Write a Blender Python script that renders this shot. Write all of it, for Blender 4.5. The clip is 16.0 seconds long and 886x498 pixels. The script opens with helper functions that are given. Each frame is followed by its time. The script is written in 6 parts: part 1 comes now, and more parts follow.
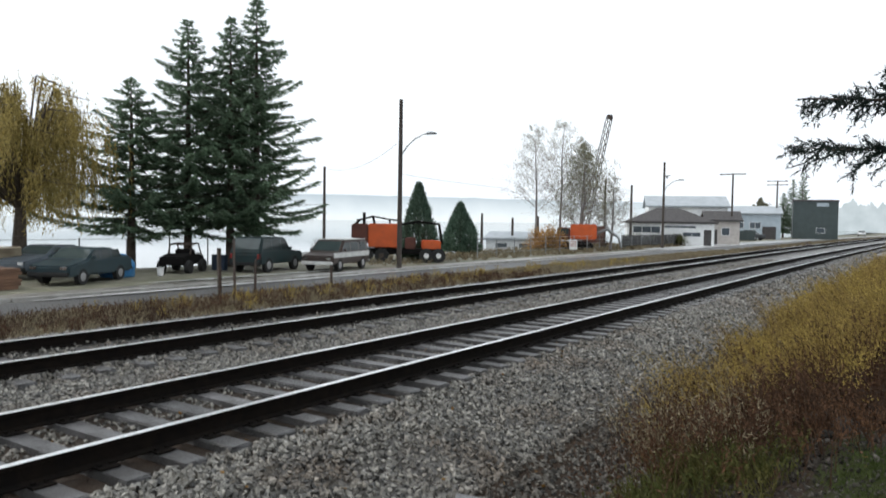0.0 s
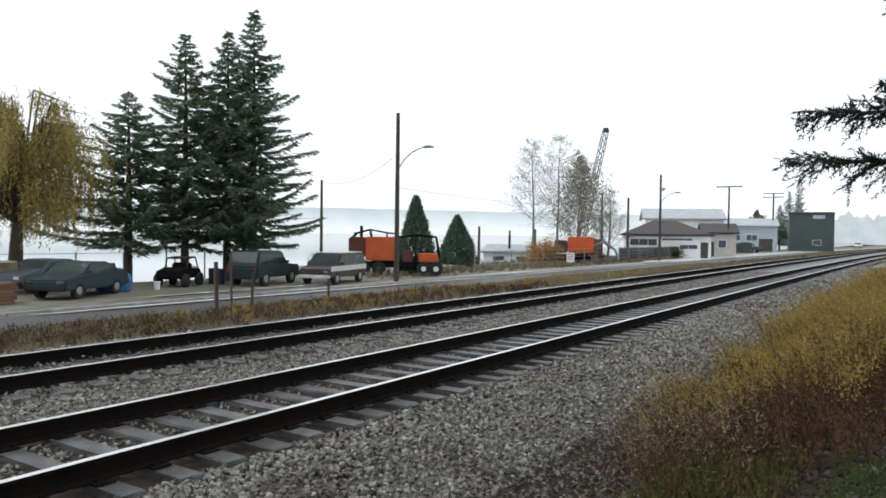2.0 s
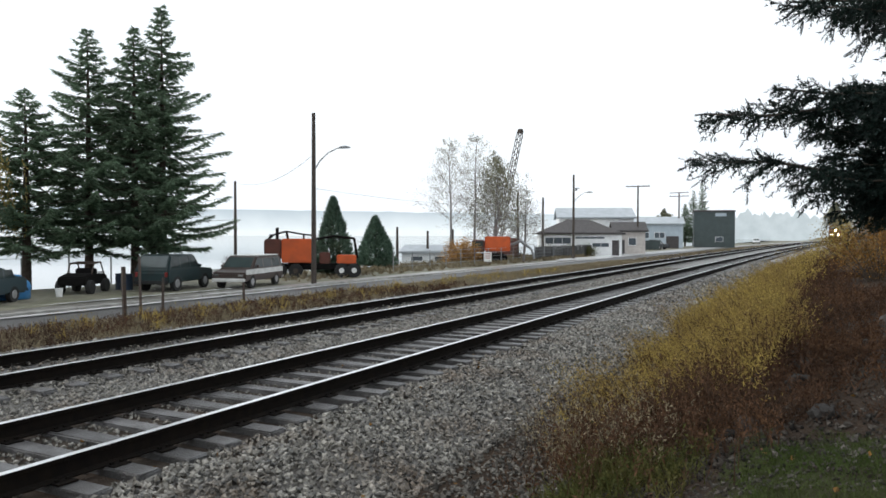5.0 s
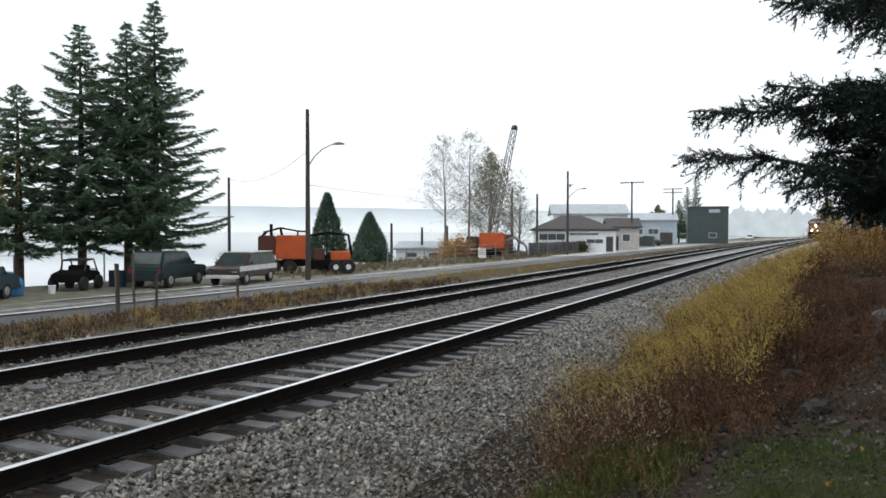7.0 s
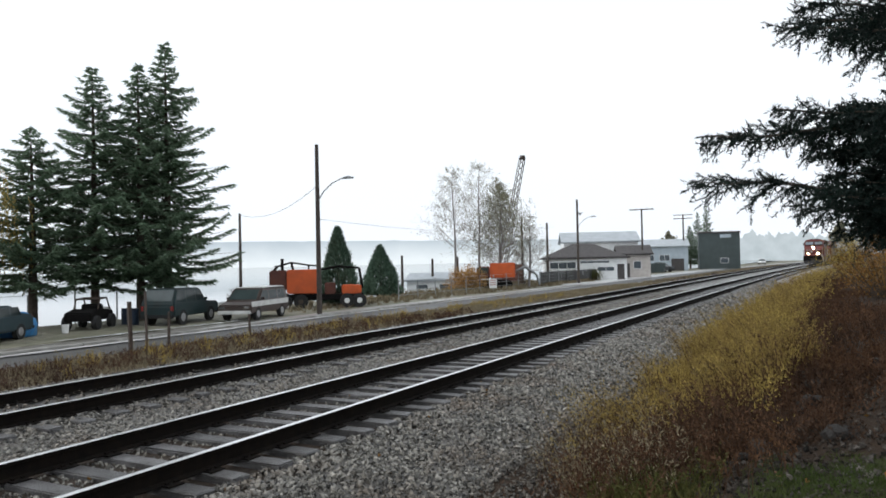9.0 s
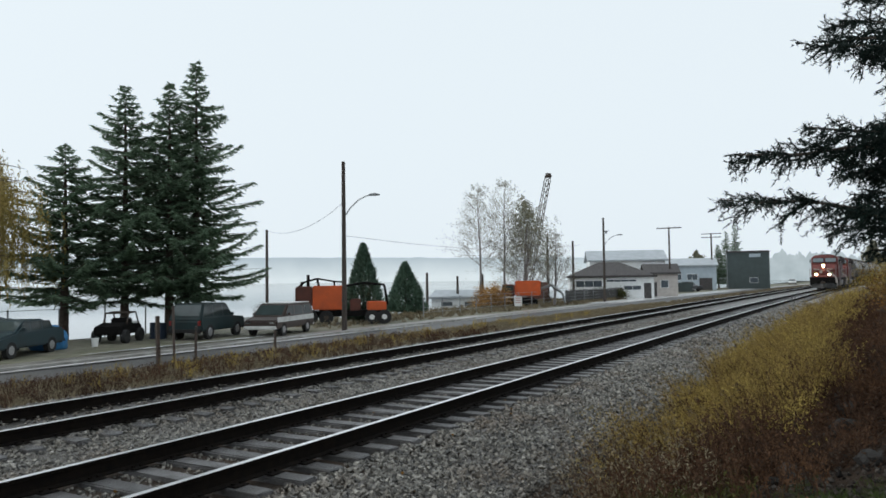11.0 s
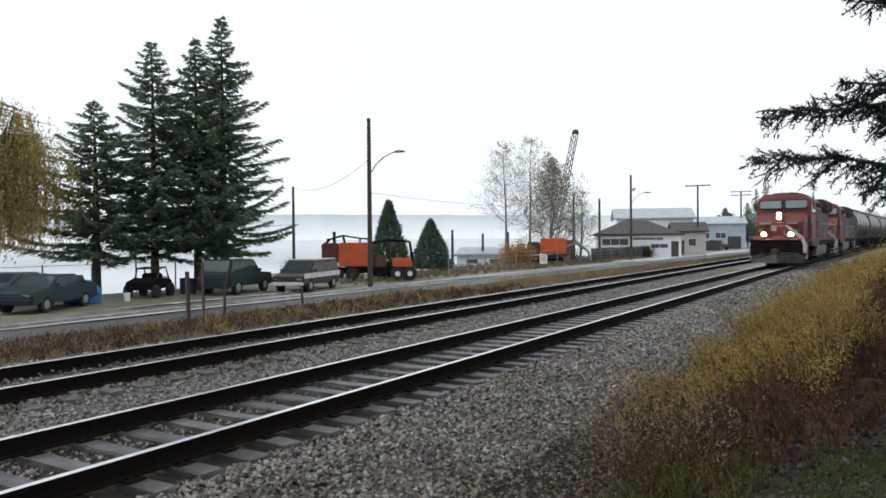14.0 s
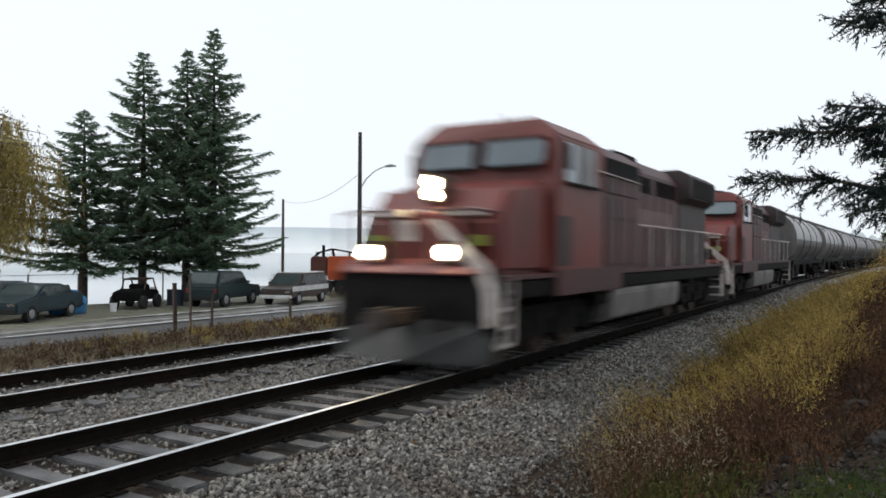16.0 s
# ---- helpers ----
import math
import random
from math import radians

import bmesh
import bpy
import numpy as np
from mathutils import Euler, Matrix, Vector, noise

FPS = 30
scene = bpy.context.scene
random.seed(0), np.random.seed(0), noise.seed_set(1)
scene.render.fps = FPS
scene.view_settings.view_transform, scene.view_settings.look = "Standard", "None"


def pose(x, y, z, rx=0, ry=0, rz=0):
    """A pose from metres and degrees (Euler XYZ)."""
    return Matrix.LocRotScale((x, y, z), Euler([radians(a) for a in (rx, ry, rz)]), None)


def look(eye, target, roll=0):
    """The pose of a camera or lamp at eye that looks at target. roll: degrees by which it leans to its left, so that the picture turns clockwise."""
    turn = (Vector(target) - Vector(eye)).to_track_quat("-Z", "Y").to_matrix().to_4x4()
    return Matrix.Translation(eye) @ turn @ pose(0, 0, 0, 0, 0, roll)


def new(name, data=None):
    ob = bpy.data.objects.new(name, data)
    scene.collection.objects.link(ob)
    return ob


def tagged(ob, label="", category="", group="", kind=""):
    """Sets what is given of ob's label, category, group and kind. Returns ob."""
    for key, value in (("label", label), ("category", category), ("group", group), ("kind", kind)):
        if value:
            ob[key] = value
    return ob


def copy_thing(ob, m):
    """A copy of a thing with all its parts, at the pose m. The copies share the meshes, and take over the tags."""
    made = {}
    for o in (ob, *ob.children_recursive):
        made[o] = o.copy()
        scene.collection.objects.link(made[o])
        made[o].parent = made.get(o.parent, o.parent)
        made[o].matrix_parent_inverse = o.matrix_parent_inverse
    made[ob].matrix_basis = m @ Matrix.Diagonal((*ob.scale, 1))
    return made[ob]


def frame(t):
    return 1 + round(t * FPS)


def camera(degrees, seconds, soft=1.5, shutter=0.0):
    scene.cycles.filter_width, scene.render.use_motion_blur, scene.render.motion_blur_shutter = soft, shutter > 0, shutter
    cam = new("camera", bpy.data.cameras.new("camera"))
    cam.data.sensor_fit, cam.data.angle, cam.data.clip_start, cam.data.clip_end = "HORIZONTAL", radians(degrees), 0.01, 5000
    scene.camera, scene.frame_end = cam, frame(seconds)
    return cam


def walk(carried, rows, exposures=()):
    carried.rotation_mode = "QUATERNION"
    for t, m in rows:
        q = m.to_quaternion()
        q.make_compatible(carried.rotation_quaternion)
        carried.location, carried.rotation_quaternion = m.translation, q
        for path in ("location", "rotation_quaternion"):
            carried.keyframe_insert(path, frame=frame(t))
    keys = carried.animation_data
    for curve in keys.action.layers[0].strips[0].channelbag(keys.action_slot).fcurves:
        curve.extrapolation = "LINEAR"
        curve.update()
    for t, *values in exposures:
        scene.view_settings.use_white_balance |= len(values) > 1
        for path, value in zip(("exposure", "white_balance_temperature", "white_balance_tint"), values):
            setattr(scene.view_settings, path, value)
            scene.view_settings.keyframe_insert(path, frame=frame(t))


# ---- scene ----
# world: x right of the line, y along the railway, z up from the rail heads of the near track
EYE = (0.0, 0.0, 1.85)
PATH = [
    (0.0, 34.05, -2.28, -0.87), (0.5, 34.18, -1.19, -0.56), (1.0, 34.05, -1.22, -0.85), (1.5, 33.53, -1.20, -0.91),
    (2.0, 33.83, -1.26, -0.72), (2.5, 34.13, -0.98, 0.62), (3.0, 33.65, -0.74, 0.35), (3.5, 34.21, -2.18, 0.98),
    (3.8, 34.00, -2.00, 0.10), (4.0, 31.57, -1.70, -0.90), (4.2, 28.10, -1.50, -0.50), (4.7, 27.50, -1.20, -0.10),
    (6.3, 27.27, -1.05, 0.05), (6.5, 27.12, -1.22, -0.27), (7.0, 27.03, -1.45, -0.03), (7.5, 26.86, -1.90, -0.60),
    (8.0, 26.57, -1.18, 0.94), (8.5, 27.15, -0.53, 1.28), (9.0, 27.84, 0.98, 1.23), (9.2, 27.92, 1.09, 1.16),
    (11.3, 30.10, 2.36, 0.51), (11.5, 30.11, 2.07, 0.32), (12.0, 30.26, 1.84, 0.62), (12.5, 30.18, 2.14, 0.89),
    (13.0, 31.11, 1.39, 0.68), (13.5, 30.66, 0.89, -0.53), (14.0, 31.75, -0.94, 0.52), (14.5, 31.40, -0.52, 0.54),
    (15.0, 30.82, 0.31, -0.64), (15.5, 30.76, 0.40, -0.57), (16.0, 30.94, 0.23, -0.35)]
cam = camera(62.0, 16.0, soft=1.6, shutter=1.0)
walk(cam, [(t, pose(*EYE, 90 + p, r, y)) for t, y, p, r in PATH],
     exposures=[(0.0, 0.19, 6520, 9), (8.0, 0.16, 6520, 9), (9.2, 0.05, 6490, 10), (11.3, -0.22, 6360, 6), (12.0, -0.18, 6370, 6), (13.0, -0.1, 6430, 10), (14.0, 0.06, 6500, 10), (15.2, 0.07, 6500, 10), (16.0, -0.02, 6500, 10)])

# ---------------------------------------------------------------- world and light: white overcast morning
world = bpy.data.worlds.new("overcast")
scene.world = world
world.use_nodes = True
wn, wl = world.node_tree.nodes, world.node_tree.links
wn.clear()
sky = wn.new("ShaderNodeTexSky")
sky.sky_type, sky.sun_disc, sky.sun_elevation, sky.sun_rotation = "NISHITA", False, radians(37), radians(244)
sky.dust_density, sky.air_density = 4.0, 1.0
grey = wn.new("ShaderNodeHueSaturation")
grey.inputs["Saturation"].default_value = 0.15
cloud = wn.new("ShaderNodeMixRGB")
cloud.inputs[0].default_value = 0.9
cloud.inputs[2].default_value = (9.25, 9.9, 10.55, 1)
back = wn.new("ShaderNodeBackground")
back.inputs[1].default_value = 0.11
wl.new(sky.outputs[0], grey.inputs["Color"])
wl.new(grey.outputs[0], cloud.inputs[1])
wl.new(cloud.outputs[0], back.inputs[0])
wl.new(back.outputs[0], wn.new("ShaderNodeOutputWorld").inputs[0])
sun = new("sun", bpy.data.lights.new("sun", "SUN"))
sun.data.energy, sun.data.angle, sun.data.color = 1.15, radians(25), (1.0, 0.97, 0.93)
sun.matrix_world = look((-62, -30, 52), (0, 0, 0))


# ---------------------------------------------------------------- materials
def material(name, base, second=None, scale=4.0, rough=0.7, metal=0.0, bump=0.0, bump_scale=40.0, stain=0.0,
             stain_colour=(0.02, 0.018, 0.015), random_value=0.0, island=0.0, spec=0.5, stain_scale=1.5, leaf=0.0, coat=0.0):
    m = bpy.data.materials.new(name)
    m.use_nodes = True
    n, l = m.node_tree.nodes, m.node_tree.links
    b = n["Principled BSDF"]
    b.inputs["Roughness"].default_value, b.inputs["Metallic"].default_value = rough, metal
    b.inputs["Specular IOR Level"].default_value = spec
    b.inputs["Coat Weight"].default_value = coat
    place = n.new("ShaderNodeTexCoord").outputs["Object"]

    def mix(a, c, factor, kind="MIX"):
        x = n.new("ShaderNodeMixRGB")
        x.blend_type = kind
        for slot, v in ((0, factor), (1, a), (2, c)):
            if hasattr(v, "is_output"):
                l.new(v, x.inputs[slot])
            else:
                x.inputs[slot].default_value = v if slot == 0 else (*v[:3], 1)
        return x.outputs[0]

    def cloudy(s, low, high, detail=6):
        t = n.new("ShaderNodeTexNoise")
        t.inputs["Scale"].default_value, t.inputs["Detail"].default_value = s, detail
        l.new(place, t.inputs["Vector"])
        r = n.new("ShaderNodeMapRange")
        r.inputs[1].default_value, r.inputs[2].default_value = low, high
        l.new(t.outputs[0], r.inputs[0])
        return r.outputs[0]

    colour = mix(base, second or [c * 0.72 for c in base], cloudy(scale, 0.35, 0.68))
    if stain:
        f = n.new("ShaderNodeMath")
        f.operation = "MULTIPLY"
        f.inputs[1].default_value = stain
        l.new(cloudy(stain_scale, 0.48, 0.7), f.inputs[0])
        colour = mix(colour, stain_colour, f.outputs[0])
    for amount, kind in ((random_value, "ShaderNodeObjectInfo"), (island, "ShaderNodeNewGeometry")):
        if amount:
            r = n.new("ShaderNodeMapRange")
            r.inputs[3].default_value, r.inputs[4].default_value = 1 - amount, 1 + amount
            l.new(n.new(kind).outputs["Random" if kind.endswith("Info") else "Random Per Island"], r.inputs[0])
            h = n.new("ShaderNodeHueSaturation")
            l.new(r.outputs[0], h.inputs["Value"])
            l.new(colour, h.inputs["Color"])
            colour = h.outputs[0]
    l.new(colour, b.inputs["Base Color"])
    if bump:
        k = n.new("ShaderNodeBump")
        k.inputs["Strength"].default_value, k.inputs["Distance"].default_value = bump, 0.02
        l.new(cloudy(bump_scale, 0.2, 0.8), k.inputs["Height"])
        l.new(k.outputs[0], b.inputs["Normal"])
    if leaf:
        t = n.new("ShaderNodeBsdfTranslucent")
        l.new(colour, t.inputs[0])
        s = n.new("ShaderNodeMixShader")
        s.inputs[0].default_value = leaf
        l.new(b.outputs[0], s.inputs[1])
        l.new(t.outputs[0], s.inputs[2])
        l.new(s.outputs[0], n["Material Output"].inputs[0])
    return m


def glow(name, colour, strength):
    m = bpy.data.materials.new(name)
    m.use_nodes = True
    b = m.node_tree.nodes["Principled BSDF"]
    b.inputs["Base Color"].default_value = (*colour, 1)
    b.inputs["Emission Color"].default_value = (*colour, 1)
    b.inputs["Emission Strength"].default_value = strength
    return m


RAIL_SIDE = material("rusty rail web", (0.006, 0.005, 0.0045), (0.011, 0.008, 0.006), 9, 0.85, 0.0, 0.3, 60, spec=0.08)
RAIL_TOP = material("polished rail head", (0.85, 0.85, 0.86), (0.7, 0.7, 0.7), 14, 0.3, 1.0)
TIE = material("weathered wet timber tie", (0.12, 0.118, 0.12), (0.06, 0.056, 0.056), 5, 0.38, 0, 0.7, 45, 0.6, random_value=0.3)
STEEL = material("dark weathered steel", (0.05, 0.045, 0.042), (0.09, 0.06, 0.045), 6, 0.6, 0.5, 0.2, 60)
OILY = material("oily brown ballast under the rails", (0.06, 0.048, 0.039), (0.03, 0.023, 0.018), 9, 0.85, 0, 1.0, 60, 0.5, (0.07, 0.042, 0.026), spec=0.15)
BALLAST = material("crushed stone bed", (0.115, 0.107, 0.096), (0.05, 0.045, 0.039), 14, 0.4, 0, 1.0, 45, 0.4, (0.05, 0.035, 0.025))
STONE = material("crushed grey stone", (0.20, 0.19, 0.168), (0.09, 0.082, 0.069), 9, 0.36, 0, 0.4, 90, 0.8, (0.085, 0.06, 0.04), island=0.92, stain_scale=1.1)
MUDDY = material("muddy crushed stone", (0.125, 0.115, 0.10), (0.05, 0.043, 0.035), 9, 0.6, 0, 0.4, 90, 0.6, (0.04, 0.028, 0.019), island=0.8, spec=0.3, stain_scale=0.9)
RUBBLE = material("muddy dark rubble", (0.075, 0.068, 0.06), (0.028, 0.022, 0.018), 3, 0.8, 0, 0.5, 60, 0.6, (0.022, 0.014, 0.01), island=0.85, spec=0.2)
SOIL = material("dark wet soil and leaf litter", (0.026, 0.018, 0.013), (0.05, 0.034, 0.023), 3, 0.9, 0, 1.0, 25, 0.5, (0.02, 0.014, 0.01), spec=0.12)
ASPHALT = material("damp patched asphalt", (0.05, 0.05, 0.052), (0.075, 0.073, 0.07), 0.8, 0.55, 0, 0.3, 60, 0.4)
# base raised to near white to hold the sky's reflection on wet paving
WET = material("pale wet concrete with painted sky sheen", (0.66, 0.66, 0.655), (0.5, 0.5, 0.495), 0.5, 0.22, 0, 0, spec=0.7)
CONCRETE = material("pale weathered concrete", (0.36, 0.35, 0.33), (0.25, 0.245, 0.23), 2.0, 0.8, 0, 0.4, 30, 0.4, (0.12, 0.11, 0.09))
GRAVEL = material("wet packed gravel", (0.22, 0.21, 0.19), (0.13, 0.122, 0.108), 1.4, 0.4, 0, 0.25, 40, 0.5, (0.06, 0.05, 0.04))
YARD = material("muddy yard ground", (0.19, 0.175, 0.13), (0.13, 0.13, 0.08), 0.6, 0.8, 0, 0.8, 20, 0.4)
LAWN = material("thin green turf", (0.035, 0.042, 0.014), (0.026, 0.02, 0.013), 2.5, 0.9, 0, 0.8, 40, spec=0.12)
PAINT_LINE = material("worn white road paint", (0.7, 0.7, 0.68), (0.45, 0.45, 0.43), 6, 0.5)
WATER = material("still lake water", (0.10, 0.12, 0.13), (0.08, 0.10, 0.11), 0.05, 0.06, spec=0.8)
POLE = material("creosoted timber pole", (0.045, 0.035, 0.03), (0.075, 0.06, 0.05), 8, 0.85, 0, 0.5, 50)
GALV = material("galvanised steel", (0.32, 0.33, 0.34), (0.22, 0.23, 0.24), 8, 0.45, 0.7)


# ---------------------------------------------------------------- building helpers
def part(name, bm, mat, parent=None, label="", smooth=False):
    if isinstance(bm, Tubes):
        return sheet(name, bm.verts, bm.faces, mat, parent, smooth)
    me = bpy.data.meshes.new(name)
    bm.to_mesh(me)
    bm.free()
    me.materials.append(mat)
    if smooth:
        me.shade_smooth()
    ob = new(name, me)
    ob.parent = parent
    if label:
        tagged(ob, label)
    return ob


def sheet(name, verts, faces, mat, parent=None, smooth=False):
    me = bpy.data.meshes.new(name)
    me.from_pydata([tuple(v) for v in verts], [], [tuple(int(i) for i in f) for f in faces])
    me.materials.append(mat)
    if smooth:
        me.shade_smooth()
    ob = new(name, me)
    ob.parent = parent
    return ob


def thing(name, m, label, category, group=""):
    ob = new(name)
    ob.matrix_world = m
    return tagged(ob, label, category, group)


def box(bm, x0, x1, y0, y1, z0, z1, bevel=0.0, turn=None):
    r = bmesh.ops.create_cube(bm, size=1, matrix=Matrix.Translation(((x0 + x1) / 2, (y0 + y1) / 2, (z0 + z1) / 2)) @
                              Matrix.Diagonal((x1 - x0, y1 - y0, z1 - z0, 1)))
    vs = r["verts"]
    if bevel:
        es = list({e for v in vs for e in v.link_edges})
        g = bmesh.ops.bevel(bm, geom=es, offset=bevel, segments=2, affect="EDGES")
        vs = list({v for f in g["faces"] for v in f.verts} | {v for v in vs if v.is_valid})
    if turn is not None:
        bmesh.ops.transform(bm, matrix=turn, verts=vs)
    return bm


class Tubes:
    """Collects plain tapered tubes for limbs and twigs."""

    def __init__(self):
        self.verts, self.faces = [], []

    def add(self, a, b, r, r2, n):
        d = b - a
        u = d.orthogonal().normalized()
        w = d.cross(u).normalized()
        k = len(self.verts)
        for p, q in ((a, r), (b, r2)):
            for i in range(n):
                t = 2 * math.pi * i / n
                self.verts.append(p + (u * math.cos(t) + w * math.sin(t)) * q)
        self.faces += [(k + i, k + (i + 1) % n, k + n + (i + 1) % n, k + n + i) for i in range(n)]
        self.faces.append(tuple(range(k + n, k + 2 * n)))


def rod(bm, a, b, r, r2=None, n=10):
    a, b = Vector(a), Vector(b)
    d = b - a
    if isinstance(bm, Tubes):
        bm.add(a, b, r, r if r2 is None else r2, n)
        return bm
    m = Matrix.Translation((a + b) / 2) @ d.to_track_quat("Z", "Y").to_matrix().to_4x4()
    bmesh.ops.create_cone(bm, cap_ends=True, segments=n, radius1=r, radius2=r if r2 is None else r2, depth=d.length, matrix=m)
    return bm


def prism(bm, outline, lo, hi, axis="x", bevel=0.0):
    """Extrudes a closed outline; the outline's pairs are (y, z) for x, (x, z) for y, (x, y) for z."""
    put = {"x": lambda u, v, w: (w, u, v), "y": lambda u, v, w: (u, w, v), "z": lambda u, v, w: (u, v, w)}[axis]
    a = [bm.verts.new(put(u, v, lo)) for u, v in outline]
    b = [bm.verts.new(put(u, v, hi)) for u, v in outline]
    fs = [bm.faces.new(a), bm.faces.new(b[::-1])]
    for i in range(len(a)):
        j = (i + 1) % len(a)
        fs.append(bm.faces.new((a[j], a[i], b[i], b[j])))
    bmesh.ops.recalc_face_normals(bm, faces=fs)
    if bevel:
        bmesh.ops.bevel(bm, geom=list({e for f in fs for e in f.edges}), offset=bevel, segments=2, affect="EDGES")
    return bm


def B():
    return bmesh.new()


# ---------------------------------------------------------------- the line of the railway
RADIUS = 2700.0


def shift(y):
    return max(y, 0.0) ** 2 / (2 * RADIUS)


def on_track(centre, y, z=0.0):
    """Pose on a track's centre line, its own y along the line."""
    return pose(centre + shift(y), y, z, 0, 0, -math.degrees(math.atan(max(y, 0) / RADIUS)))


NEAR, FAR, FAR_LIFT = -6.38, -10.09, 0.05
# cross-section of the land: distance across the line, height
CROSS = [(-400, -3.2), (-41, -3.2), (-37.5, -1.3), (-35, -0.95), (-20.2, -0.95), (-18.9, -0.86), (-16.5, -0.5), (-13.2, -0.32), (-12.4, -0.22), (-12.0, -0.135), (-9.3, -0.135), (-8.8, -0.2), (-7.9, -0.235),
         (-4.95, -0.245), (-4.5, -0.29), (-3.2, -0.60), (-2.5, -0.66), (-1.9, -0.45), (-1.1, -0.05), (-0.3, 0.2), (1.5, 0.45), (5.0, 1.0), (9.0, 1.6), (30, 2.4), (400, 3.5)]


def land(x, y):
    u = x - shift(y)
    z = float(np.interp(u, [c[0] for c in CROSS], [c[1] for c in CROSS]))
    if u > -3.4:
        k = min(max((y - 6) / 20, 0), 1) * min((u + 3.4) / 3, 1)
        z += 0.45 * k
    if u > -4.5:
        z += 0.05 * noise.noise((x * 0.9, y * 0.9, 3.0))
    elif u < -12.4:
        z += 0.04 * noise.noise((x * 0.5, y * 0.5, 7.0)) * (u < -26.6 or u > -20.0)
    return z


def build_ground():
    us = sorted(set([-400, -200, -100, -60] + list(np.arange(-42, -11.9, 0.5)) + [-26.5, -23.9, -20.1] + [-11.45, -8.75, -8.05, -4.75] + list(np.arange(-4.6, 6, 0.3)) + [7, 9, 12, 18, 30, 80, 200, 400]))
    ys = list(np.arange(-12, 40, 0.5)) + list(np.arange(40, 120, 2.0)) + list(np.arange(120, 330, 6.0)) + [380, 460, 600, 900, 1400]
    ys = [-400, -120, -40, -20] + ys
    verts = [(u + shift(min(y, 400)), y, land(u + shift(min(y, 400)), min(y, 400))) for y in ys for u in us]
    w = len(us)
    faces, index = [], []
    for j in range(len(ys) - 1):
        for i in range(w - 1):
            faces.append((j * w + i, j * w + i + 1, (j + 1) * w + i + 1, (j + 1) * w + i))
            m = (us[i] + us[i + 1]) / 2
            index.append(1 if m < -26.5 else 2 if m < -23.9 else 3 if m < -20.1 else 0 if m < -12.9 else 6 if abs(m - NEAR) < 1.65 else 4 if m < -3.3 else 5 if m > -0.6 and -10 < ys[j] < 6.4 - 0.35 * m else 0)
    ob = sheet("ground", verts, faces, SOIL, smooth=True)
    for m in (YARD, GRAVEL, ASPHALT, BALLAST, LAWN, OILY):
        ob.data.materials.append(m)
    ob.data.polygons.foreach_set("material_index", index)
    tagged(ob, "wet soil, ballast bed, asphalt road and gravel yard", "ground", kind="structure")
    lake = sheet("water", [(-2500, -1500, -2.2), (-36.5, -1500, -2.2), (-36.5, 1500, -2.2), (-2500, 1500, -2.2)], [(0, 1, 2, 3)], WATER)
    tagged(lake, "pale still lake under mist", "water", kind="structure")


build_ground()


# ---------------------------------------------------------------- rails and ties
def build_track(name, centre, lift, reach, tie_reach, label, sink=0.0):
    track = tagged(new(name), label, "railway track", kind="structure")
    web = [(-0.07, -0.185), (0.07, -0.185), (0.07, -0.172), (0.012, -0.155), (0.012, -0.045), (0.036, -0.036), (0.036, -0.004),
           (-0.036, -0.004), (-0.036, -0.036), (-0.012, -0.045), (-0.012, -0.155), (-0.07, -0.172)]
    head = [(-0.036, -0.004), (0.036, -0.004), (0.036, -0.003), (0.028, 0.0), (-0.028, 0.0), (-0.036, -0.003)]
    ys = [-30, -10] + list(range(0, reach, 5))
    for side in (-0.755, 0.755):
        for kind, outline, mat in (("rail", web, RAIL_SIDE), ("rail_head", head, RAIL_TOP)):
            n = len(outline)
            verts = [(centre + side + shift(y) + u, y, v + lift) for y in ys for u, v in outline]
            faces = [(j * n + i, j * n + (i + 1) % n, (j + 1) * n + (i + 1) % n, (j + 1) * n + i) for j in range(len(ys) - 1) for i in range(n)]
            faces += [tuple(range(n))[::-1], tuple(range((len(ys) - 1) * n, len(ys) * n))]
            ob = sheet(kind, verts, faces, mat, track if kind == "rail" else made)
            made = ob
    rng = random.Random(4)
    shapes = []
    for k in range(4):
        bm = box(B(), -1.3, 1.3, -0.115, 0.115, -0.18, 0, 0.012)
        for v in bm.verts:
            v.co += Vector((rng.uniform(-0.02, 0.02), rng.uniform(-0.008, 0.008), rng.uniform(-0.006, 0.004)))
        ob = part("tie", bm, TIE, track)
        shapes.append(ob.data)
        bpy.data.objects.remove(ob)
    bm = B()
    for side in (-0.755, 0.755):
        box(bm, side - 0.18, side + 0.18, -0.09, 0.09, 0.0, 0.014)
        for a in (-0.10, 0.10):
            for b in (-0.05, 0.05):
                box(bm, side + a - 0.015, side + a + 0.015, b - 0.015, b + 0.015, 0.01, 0.035)
    plate = part("tie_plate", bm, RAIL_SIDE, track)
    plates = plate.data
    bpy.data.objects.remove(plate)
    y = -6.0
    while y < tie_reach:
        ob = new("tie", shapes[rng.randrange(4)])
        ob.parent = track
        ob.matrix_world = on_track(centre + rng.uniform(-0.05, 0.05), y, lift - 0.186 - sink) @ pose(0, 0, 0, rng.uniform(-0.8, 0.8), rng.uniform(-0.3, 0.3), rng.uniform(-1.5, 1.5))
        if y < 45:
            pl = new("tie_plate", plates)
            pl.parent = ob
            pl.matrix_world = on_track(centre, y, lift - 0.184)
        y += 0.52


